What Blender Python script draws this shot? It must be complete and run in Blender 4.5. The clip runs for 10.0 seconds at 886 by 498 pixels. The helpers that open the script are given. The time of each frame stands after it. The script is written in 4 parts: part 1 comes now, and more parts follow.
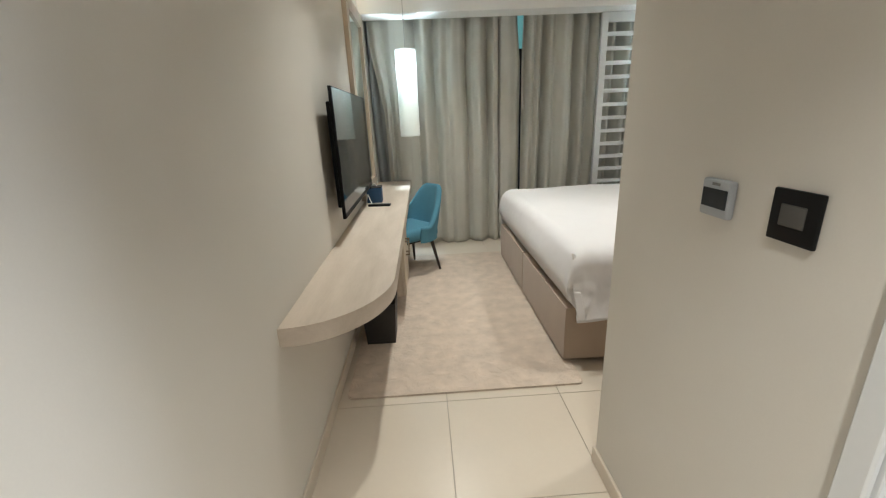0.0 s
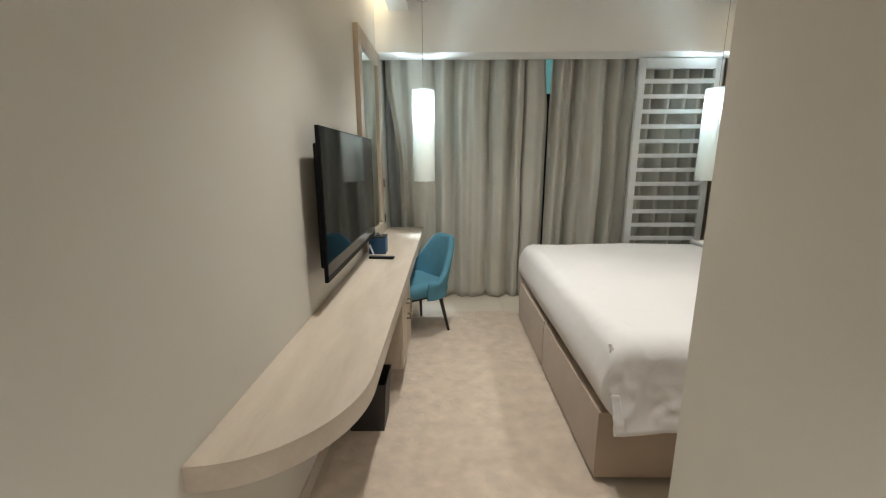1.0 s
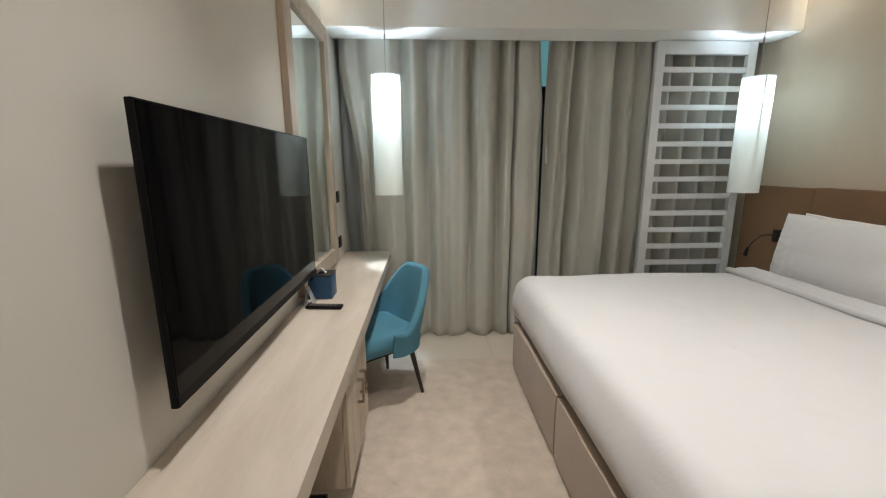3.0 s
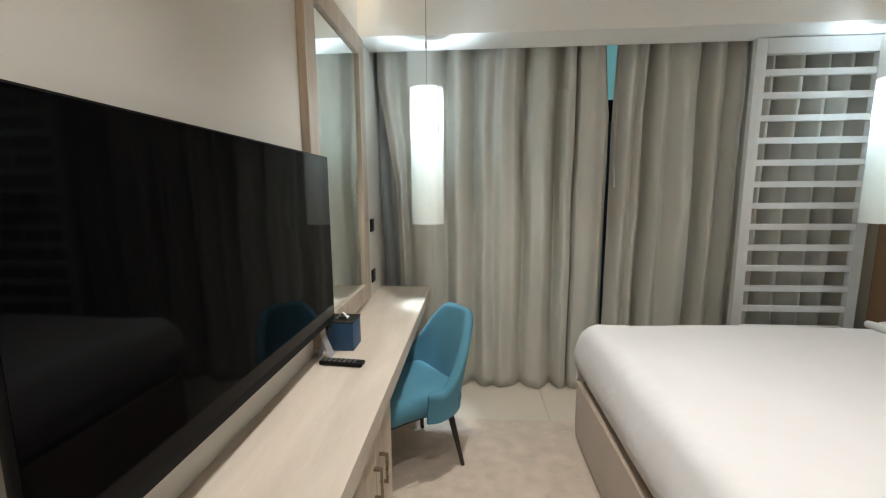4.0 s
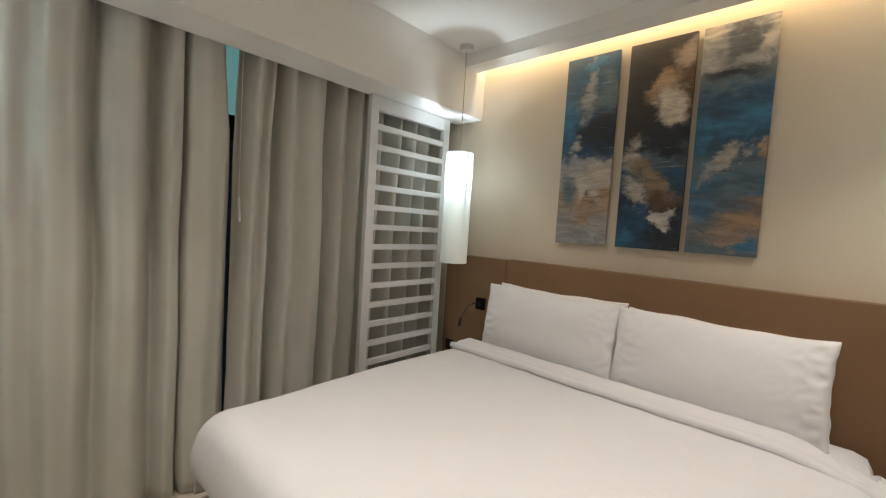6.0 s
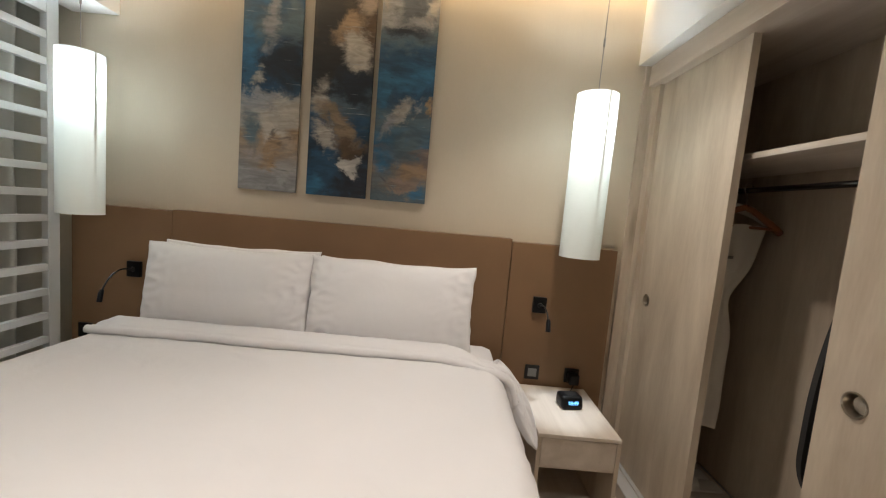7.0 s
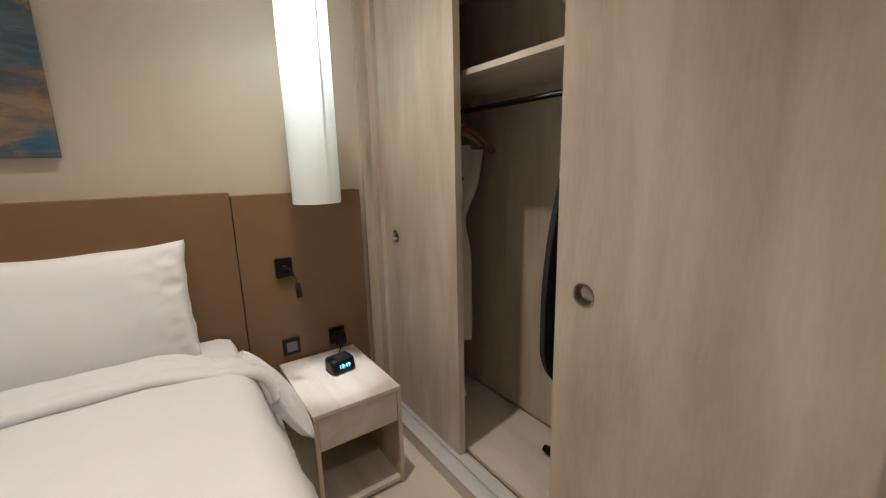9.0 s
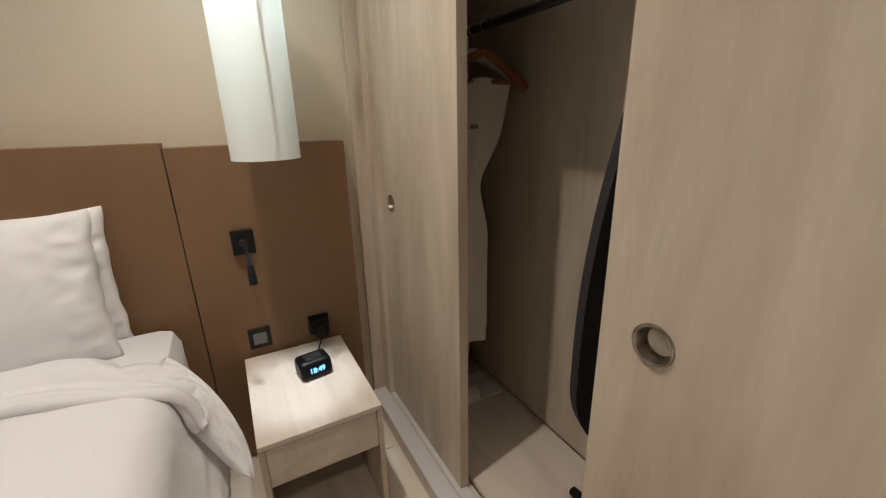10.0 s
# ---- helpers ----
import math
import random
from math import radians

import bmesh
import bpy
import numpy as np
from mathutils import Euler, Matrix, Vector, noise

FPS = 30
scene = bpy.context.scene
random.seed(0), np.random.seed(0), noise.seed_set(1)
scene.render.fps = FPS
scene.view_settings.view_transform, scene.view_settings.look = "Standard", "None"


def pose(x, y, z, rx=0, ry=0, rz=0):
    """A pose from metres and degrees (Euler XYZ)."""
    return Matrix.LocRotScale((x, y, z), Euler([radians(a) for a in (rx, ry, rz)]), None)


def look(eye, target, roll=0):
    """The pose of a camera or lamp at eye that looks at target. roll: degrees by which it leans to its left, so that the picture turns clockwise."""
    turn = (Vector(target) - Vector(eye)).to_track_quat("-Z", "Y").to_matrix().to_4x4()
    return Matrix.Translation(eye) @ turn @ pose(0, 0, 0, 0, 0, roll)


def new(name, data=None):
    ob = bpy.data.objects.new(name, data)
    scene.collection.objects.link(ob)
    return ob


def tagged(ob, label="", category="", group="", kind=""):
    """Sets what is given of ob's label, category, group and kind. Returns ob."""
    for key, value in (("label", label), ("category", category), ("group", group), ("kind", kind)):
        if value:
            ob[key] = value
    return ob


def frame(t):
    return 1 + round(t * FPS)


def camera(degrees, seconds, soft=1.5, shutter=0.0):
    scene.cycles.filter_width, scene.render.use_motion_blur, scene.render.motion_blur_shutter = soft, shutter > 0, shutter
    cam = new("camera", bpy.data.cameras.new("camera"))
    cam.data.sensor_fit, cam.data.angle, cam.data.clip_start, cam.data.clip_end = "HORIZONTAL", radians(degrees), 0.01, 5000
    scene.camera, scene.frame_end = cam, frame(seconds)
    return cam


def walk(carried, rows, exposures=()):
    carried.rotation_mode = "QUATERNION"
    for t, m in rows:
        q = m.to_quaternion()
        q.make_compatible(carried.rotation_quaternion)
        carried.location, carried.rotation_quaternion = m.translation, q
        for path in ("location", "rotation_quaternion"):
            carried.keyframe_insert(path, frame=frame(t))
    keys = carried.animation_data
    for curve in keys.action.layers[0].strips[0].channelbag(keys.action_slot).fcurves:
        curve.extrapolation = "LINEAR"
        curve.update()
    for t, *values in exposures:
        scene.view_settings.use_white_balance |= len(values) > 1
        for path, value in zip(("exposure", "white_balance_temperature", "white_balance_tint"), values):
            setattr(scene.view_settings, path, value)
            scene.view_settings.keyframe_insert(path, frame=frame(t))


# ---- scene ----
cam = camera(95.2, 10.0, soft=1.2)
PATH = [
    (0, (0.533, 0.964, 1.418), (0.604, 2.866, 0.806), -2.6),
    (0.5, (0.568, 1.196, 1.425), (0.586, 3.132, 0.924), -1.7),
    (1, (0.621, 1.417, 1.457), (0.603, 3.37, 1.026), -0.2),
    (1.5, (0.604, 1.618, 1.468), (0.757, 3.576, 1.089), 0.2),
    (2, (0.581, 1.84, 1.48), (0.856, 3.785, 1.104), -0.1),
    (2.5, (0.636, 2.098, 1.469), (0.87, 4.044, 1.07), 0.0),
    (2.7, (0.664, 2.174, 1.466), (0.838, 4.125, 1.061), -0.1),
    (3.8, (0.655, 2.619, 1.461), (0.563, 4.589, 1.129), -0.5),
    (4, (0.676, 2.713, 1.456), (0.539, 4.688, 1.177), -0.4),
    (4.5, (0.786, 2.889, 1.523), (0.587, 4.874, 1.377), 1.4),
    (5, (0.804, 3.024, 1.536), (0.965, 5.017, 1.489), 3.2),
    (5.5, (0.783, 3.153, 1.552), (1.622, 4.967, 1.499), 3.2),
    (6, (0.766, 3.224, 1.528), (2.238, 4.573, 1.413), 3.6),
    (6.2, (0.793, 3.278, 1.483), (2.449, 4.393, 1.363), 3.1),
    (7.3, (1.01, 3.298, 1.434), (2.969, 2.965, 1.207), 4.9),
    (7.5, (1.054, 3.299, 1.422), (2.972, 2.794, 1.166), 3.9),
    (8, (1.133, 3.343, 1.419), (2.878, 2.422, 1.096), 1.6),
    (8.5, (1.204, 3.341, 1.437), (2.815, 2.198, 1.119), -0.4),
    (9, (1.269, 3.162, 1.409), (2.88, 2.049, 1.001), -1.4),
    (9.5, (1.371, 2.908, 1.409), (3.039, 1.946, 0.867), -1.6),
    (10, (1.612, 2.755, 1.372), (3.29, 1.859, 0.755), -1.3),
]
# the clip's own exposure and white balance drift from cool to warm as it turns to the bed
TONE = [(0.0, 0.18, 5980, 3), (1.0, 0.06, 6110, 4), (1.5, -0.05, 6130, 5), (2.5, -0.04, 6080, 7), (3.8, 0.10, 5980, 6), (4.5, 0.28, 5980, 6), (5.1, 0.20, 6320, 9), (6.0, -0.05, 6440, 10), (7.5, -0.02, 6470, 11), (9.5, -0.01, 6470, 11), (10.0, 0.05, 6470, 11)]
walk(cam, [(t, look(eye, target, roll)) for t, eye, target, roll in PATH], TONE)

# ---------- light ----------
world = bpy.data.worlds.new("world")
scene.world = world
world.use_nodes = True
world.node_tree.nodes["Background"].inputs[0].default_value = (0.02, 0.03, 0.05, 1)
world.node_tree.nodes["Background"].inputs[1].default_value = 0.1

NEUTRAL, COOL = (1.0, 0.905, 0.80), (0.85, 0.96, 1.04)


def lamp(name, kind, m, watts, colour, size=0.1, size_y=None, cone=100):
    d = bpy.data.lights.new(name, kind)
    d.energy, d.color = watts, colour
    if kind == "AREA":
        d.shape = "RECTANGLE" if size_y else "DISK"
        d.size = size
        if size_y:
            d.size_y = size_y
    else:
        d.shadow_soft_size = size
    if kind == "SPOT":
        d.spot_size, d.spot_blend = radians(cone), 1.0
    ob = new(name, d)
    ob.matrix_world = m
    return ob


# unseen fittings: the first three follow cast shadows, the fourth is added by symmetry
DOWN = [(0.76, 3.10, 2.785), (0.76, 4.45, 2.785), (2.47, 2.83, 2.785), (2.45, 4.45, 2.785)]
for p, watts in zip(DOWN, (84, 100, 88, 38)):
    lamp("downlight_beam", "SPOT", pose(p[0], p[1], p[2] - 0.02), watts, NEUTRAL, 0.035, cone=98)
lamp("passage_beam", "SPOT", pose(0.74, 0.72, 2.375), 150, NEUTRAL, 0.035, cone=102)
lamp("bathroom_beam", "AREA", pose(2.3, 1.25, 2.35), 30, (0.90, 0.92, 1.0), 0.25)
# light strips on the inner faces of the coves above both long walls
lamp("cove_strip", "AREA", look((3.214, 3.75, 2.86), (3.314, 3.75, 2.76)), 9, (1.0, 0.75, 0.44), 2.9, 0.012)
lamp("cove_strip", "AREA", look((0.126, 3.75, 2.86), (0.026, 3.75, 2.76)), 6, (1.0, 0.76, 0.46), 2.9, 0.012)
PENDANTS = [(0.418, 5.15), (2.963, 5.13), (2.939, 2.632)]
for x, y in PENDANTS:
    lamp("pendant_bulb", "POINT", pose(x, y, 1.905), 60, COOL, 0.05)


# ---------- materials ----------
def principled(name):
    m = bpy.data.materials.new(name)
    m.use_nodes = True
    return m, m.node_tree, m.node_tree.nodes["Principled BSDF"]


def surface(name, colour, rough=0.5, metal=0.0, vary=0.08, scale=6.0, stretch=(1, 1, 1), fine=60.0, bump=0.1, spec=0.5, per_object=0.0, sheen=0.0, depth=0.002, rvar=0.05, crease=0.0, crease_scale=7.0):
    """Base colour broken up at two scales, with a fine relief."""
    m, t, b = principled(name)
    n, l = t.nodes, t.links
    co = n.new("ShaderNodeTexCoord")
    mp = n.new("ShaderNodeMapping")
    mp.inputs["Scale"].default_value = stretch
    l.new(co.outputs["Object"], mp.inputs["Vector"])
    big, small = n.new("ShaderNodeTexNoise"), n.new("ShaderNodeTexNoise")
    for tex, sc, det in ((big, scale, 4), (small, fine, 3)):
        tex.inputs["Scale"].default_value, tex.inputs["Detail"].default_value = sc, det
        l.new(mp.outputs["Vector"], tex.inputs["Vector"])
    mix = n.new("ShaderNodeMath")
    mix.operation = "MULTIPLY_ADD"
    l.new(small.outputs["Fac"], mix.inputs[0])
    mix.inputs[1].default_value = 0.4
    l.new(big.outputs["Fac"], mix.inputs[2])
    last = mix
    if per_object:
        info = n.new("ShaderNodeObjectInfo")
        add = n.new("ShaderNodeMath")
        add.operation = "MULTIPLY_ADD"
        l.new(info.outputs["Random"], add.inputs[0])
        add.inputs[1].default_value = per_object
        l.new(mix.outputs[0], add.inputs[2])
        last = add
    rng = n.new("ShaderNodeMapRange")
    rng.inputs["From Min"].default_value, rng.inputs["From Max"].default_value = 0.35, 1.05 + per_object
    rng.inputs["To Min"].default_value, rng.inputs["To Max"].default_value = 1 - vary, 1 + vary
    l.new(last.outputs[0], rng.inputs["Value"])
    col = n.new("ShaderNodeVectorMath")
    col.operation = "SCALE"
    col.inputs[0].default_value = colour
    l.new(rng.outputs[0], col.inputs["Scale"])
    l.new(col.outputs[0], b.inputs["Base Color"])
    rr = n.new("ShaderNodeMapRange")
    rr.inputs["To Min"].default_value, rr.inputs["To Max"].default_value = max(rough - rvar, 0.02), min(rough + rvar, 1)
    l.new(big.outputs["Fac"], rr.inputs["Value"])
    l.new(rr.outputs[0], b.inputs["Roughness"])
    b.inputs["Metallic"].default_value = metal
    b.inputs["Specular IOR Level"].default_value = spec
    b.inputs["Sheen Weight"].default_value = sheen
    if bump:
        bp = n.new("ShaderNodeBump")
        bp.inputs["Strength"].default_value, bp.inputs["Distance"].default_value = bump, depth
        l.new(small.outputs["Fac"], bp.inputs["Height"])
        l.new(bp.outputs[0], b.inputs["Normal"])
        if crease:
            cn, bp2 = n.new("ShaderNodeTexNoise"), n.new("ShaderNodeBump")
            cn.inputs["Scale"].default_value, cn.inputs["Detail"].default_value, cn.inputs["Distortion"].default_value = crease_scale, 5, 1.4
            l.new(mp.outputs["Vector"], cn.inputs["Vector"])
            bp2.inputs["Strength"].default_value, bp2.inputs["Distance"].default_value = crease, 0.02
            l.new(cn.outputs["Fac"], bp2.inputs["Height"])
            l.new(bp2.outputs[0], bp.inputs["Normal"])
    return m


def wood(name, light, dark, stretch, rough=0.45):
    """Pale oak laminate: long streaks, fine pores and a few cathedral swirls along the stretched axis."""
    m, t, b = principled(name)
    n, l = t.nodes, t.links
    co, info = n.new("ShaderNodeTexCoord"), n.new("ShaderNodeObjectInfo")
    shift = n.new("ShaderNodeVectorMath")
    shift.operation = "MULTIPLY_ADD"
    shift.inputs[0].default_value = (3.1, 2.3, 1.7)
    l.new(info.outputs["Random"], shift.inputs[1])
    l.new(co.outputs["Object"], shift.inputs[2])
    mp = n.new("ShaderNodeMapping")
    mp.inputs["Scale"].default_value = stretch
    l.new(shift.outputs[0], mp.inputs["Vector"])
    a, c = n.new("ShaderNodeTexNoise"), n.new("ShaderNodeTexNoise")
    a.inputs["Scale"].default_value, a.inputs["Detail"].default_value, a.inputs["Distortion"].default_value = 2.0, 7, 0.45
    c.inputs["Scale"].default_value, c.inputs["Detail"].default_value = 26, 4
    l.new(mp.outputs[0], a.inputs["Vector"])
    l.new(mp.outputs[0], c.inputs["Vector"])
    add = n.new("ShaderNodeMath")
    add.operation = "MULTIPLY_ADD"
    l.new(c.outputs["Fac"], add.inputs[0])
    add.inputs[1].default_value = 0.20
    l.new(a.outputs["Fac"], add.inputs[2])
    ramp = n.new("ShaderNodeValToRGB")
    ramp.color_ramp.elements[0].position, ramp.color_ramp.elements[0].color = 0.40, (*dark, 1)
    ramp.color_ramp.elements[1].position, ramp.color_ramp.elements[1].color = 0.78, (*light, 1)
    l.new(add.outputs[0], ramp.inputs["Fac"])
    knot = n.new("ShaderNodeTexVoronoi")
    knot.inputs["Scale"].default_value = 0.9
    l.new(mp.outputs[0], knot.inputs["Vector"])
    kr = n.new("ShaderNodeMapRange")
    kr.inputs["From Min"].default_value, kr.inputs["From Max"].default_value = 0.02, 0.10
    kr.inputs["To Min"].default_value, kr.inputs["To Max"].default_value = 0.76, 1.0
    l.new(knot.outputs["Distance"], kr.inputs["Value"])
    kc = n.new("ShaderNodeVectorMath")
    kc.operation = "SCALE"
    l.new(ramp.outputs["Color"], kc.inputs[0])
    l.new(kr.outputs[0], kc.inputs["Scale"])
    l.new(kc.outputs[0], b.inputs["Base Color"])
    b.inputs["Roughness"].default_value = rough
    b.inputs["Specular IOR Level"].default_value = 0.4
    bp = n.new("ShaderNodeBump")
    bp.inputs["Strength"].default_value, bp.inputs["Distance"].default_value = 0.12, 0.001
    l.new(c.outputs["Fac"], bp.inputs["Height"])
    l.new(bp.outputs[0], b.inputs["Normal"])
    return m


def glowing(name, colour, strength):
    m, t, b = principled(name)
    b.inputs["Base Color"].default_value = (*colour, 1)
    b.inputs["Emission Color"].default_value = (*colour, 1)
    b.inputs["Emission Strength"].default_value = strength
    return m


PAINT = surface("wall_paint", (0.66, 0.63, 0.58), 0.65, vary=0.03, scale=2.5, fine=180, bump=0.08, spec=0.3)
BEIGE = surface("beige_wallcovering", (0.63, 0.55, 0.435), 0.6, vary=0.05, scale=3, fine=220, bump=0.12, spec=0.3, stretch=(1, 1, 0.15))
CEIL = surface("ceiling_paint", (0.88, 0.87, 0.84), 0.75, vary=0.02, scale=2, fine=150, bump=0.04, spec=0.2)
TRIM = surface("trim_lacquer", (0.68, 0.69, 0.70), 0.35, vary=0.03, bump=0.03)
LATT = surface("white_lacquer", (0.74, 0.75, 0.75), 0.4, vary=0.03, bump=0.04)
TILE = surface("porcelain_tile", (0.62, 0.55, 0.46), 0.28, vary=0.05, scale=3, fine=40, bump=0.02, per_object=0.25, rvar=0.01)
GROUT = surface("grout", (0.42, 0.37, 0.31), 0.85, vary=0.1, bump=0.2)
OAK_Y = wood("pale_oak_lengthwise", (0.66, 0.58, 0.50), (0.53, 0.455, 0.38), (4.5, 0.75, 4.5))
OAK_Z = wood("pale_oak_upright", (0.62, 0.535, 0.43), (0.445, 0.365, 0.28), (4.2, 4.2, 0.7))
OAK_X = wood("pale_oak_crosswise", (0.66, 0.585, 0.51), (0.54, 0.465, 0.39), (0.5, 6, 6))
FRAME_OAK = wood("mirror_frame_oak", (0.50, 0.42, 0.34), (0.36, 0.29, 0.23), (7, 7, 0.6))
LINEN = surface("white_cotton", (0.735, 0.722, 0.735), 0.85, vary=0.02, scale=4, fine=500, bump=0.12, spec=0.15, sheen=0.15, crease=0.2, crease_scale=5)
PILLOW = surface("pillow_cotton", (0.82, 0.806, 0.815), 0.85, vary=0.02, scale=4, fine=500, bump=0.12, spec=0.15, sheen=0.15, crease=0.10, crease_scale=5)
TAUPE = surface("taupe_upholstery", (0.40, 0.32, 0.255), 0.85, vary=0.06, scale=5, fine=400, bump=0.3, spec=0.15, sheen=0.2)
LEATHER = surface("brown_leather", (0.21, 0.119, 0.060), 0.5, vary=0.08, scale=4, fine=260, bump=0.15, spec=0.4)
TEAL = surface("teal_upholstery", (0.10, 0.255, 0.35), 0.8, vary=0.08, scale=8, fine=420, bump=0.25, spec=0.15, sheen=0.06)
DARKWOOD = surface("dark_stained_wood", (0.022, 0.013, 0.009), 0.4, vary=0.2, stretch=(8, 8, 1))
BLACK = surface("black_plastic", (0.004, 0.004, 0.0045), 0.4, vary=0.1, bump=0.03, spec=0.25)
SATIN = surface("charcoal_plastic", (0.016, 0.0155, 0.015), 0.5, vary=0.1, bump=0.05, spec=0.3)
GREYKEY = surface("grey_switch", (0.15, 0.145, 0.14), 0.4, vary=0.05, bump=0.02)
DULLKEY = surface("dull_touch_key", (0.075, 0.072, 0.068), 0.5, vary=0.05, bump=0.02)
BINMAT = surface("charcoal_bin", (0.035, 0.033, 0.032), 0.55, vary=0.15, bump=0.15)
STEEL = surface("brushed_steel", (0.36, 0.32, 0.265), 0.28, metal=1.0, vary=0.08, bump=0.04)
CHROME = surface("chrome", (0.75, 0.75, 0.75), 0.12, metal=1.0, vary=0.03, bump=0.0)
ALU = surface("aluminium_track", (0.66, 0.66, 0.66), 0.35, metal=0.25, vary=0.05, bump=0.03)
RAIL = surface("dark_chrome", (0.10, 0.095, 0.09), 0.18, metal=0.9, vary=0.05, bump=0.0)
NAVY = surface("blue_leatherette", (0.022, 0.075, 0.17), 0.5, vary=0.1, fine=260, bump=0.2)
TISSUE = surface("tissue_paper", (0.8, 0.8, 0.8), 0.9, vary=0.03)
CARD = surface("printed_card", (0.62, 0.64, 0.68), 0.6, vary=0.06)
WHITEPL = surface("white_plastic", (0.38, 0.40, 0.43), 0.4, vary=0.02, bump=0.02)
SCREENGREY = surface("display_glass", (0.03, 0.035, 0.04), 0.15, vary=0.05, bump=0.0)
HANGER = surface("hanger_wood", (0.23, 0.085, 0.03), 0.4, vary=0.15, stretch=(1, 8, 8))
ROBE = surface("white_towelling", (0.66, 0.63, 0.57), 0.95, vary=0.05, fine=300, bump=0.5, spec=0.1, sheen=0.3)
BOARD = surface("dark_board_cover", (0.016, 0.016, 0.018), 0.75, vary=0.2, fine=300, bump=0.2)
RUGM = surface("beige_carpet", (0.62, 0.52, 0.43), 0.95, vary=0.19, scale=11.0, fine=420, bump=0.7, spec=0.05, sheen=0.25, depth=0.004, crease=0.7, crease_scale=11)
CURT = surface("grey_blackout_cloth", (0.60, 0.59, 0.54), 0.85, vary=0.05, scale=5, fine=350, bump=0.2, spec=0.15)
SHEER = surface("slate_lining", (0.36, 0.38, 0.40), 0.8, vary=0.08, fine=300, bump=0.15, spec=0.2)
CORD = surface("steel_cord", (0.35, 0.34, 0.32), 0.4, metal=0.8, vary=0.05, bump=0.0)

MIRROR, _t, _b = principled("mirror_glass")
_b.inputs["Base Color"].default_value = (0.80, 0.85, 0.82, 1)
_b.inputs["Metallic"].default_value, _b.inputs["Roughness"].default_value = 1.0, 0.02
TVGLASS, _t, _b = principled("tv_panel")
_b.inputs["Base Color"].default_value = (0.0015, 0.0015, 0.002, 1)
_b.inputs["Roughness"].default_value, _b.inputs["IOR"].default_value = 0.05, 1.19
TVCASE, _t, _b = principled("tv_case")
_b.inputs["Base Color"].default_value = (0.004, 0.004, 0.0045, 1)
_b.inputs["Roughness"].default_value, _b.inputs["Specular IOR Level"].default_value = 0.5, 0.12
GLASS, _t, _b = principled("window_glass")
_b.inputs["Base Color"].default_value = (0.9, 0.95, 0.95, 1)
_b.inputs["Roughness"].default_value, _b.inputs["Transmission Weight"].default_value = 0.02, 1.0

SHADE = bpy.data.materials.new("pendant_fabric")
SHADE.use_nodes = True
_t = SHADE.node_tree
_t.nodes.remove(_t.nodes["Principled BSDF"])
_d, _r, _m = _t.nodes.new("ShaderNodeBsdfDiffuse"), _t.nodes.new("ShaderNodeBsdfTranslucent"), _t.nodes.new("ShaderNodeMixShader")
_d.inputs["Color"].default_value = (0.80, 0.82, 0.78, 1)
_r.inputs["Color"].default_value = (0.84, 0.88, 0.84, 1)
_m.inputs[0].default_value = 0.042
_t.links.new(_d.outputs[0], _m.inputs[1])
_t.links.new(_r.outputs[0], _m.inputs[2])
_t.links.new(_m.outputs[0], _t.nodes["Material Output"].inputs["Surface"])
SEAMC = SHADE.copy()
SEAMC.name = "seam_tape"
for _n in SEAMC.node_tree.nodes:
    if _n.type == "BSDF_TRANSLUCENT":
        _n.inputs["Color"].default_value = (0.66, 0.66, 0.52, 1)
    if _n.type == "MIX_SHADER":
        _n.inputs[0].default_value = 0.02
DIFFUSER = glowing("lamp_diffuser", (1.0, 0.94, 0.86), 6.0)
DIGITS = glowing("blue_digits", (0.16, 0.50, 1.0), 3.0)
DUSK = glowing("dusk_glow", (0.20, 0.42, 0.41), 0.6)


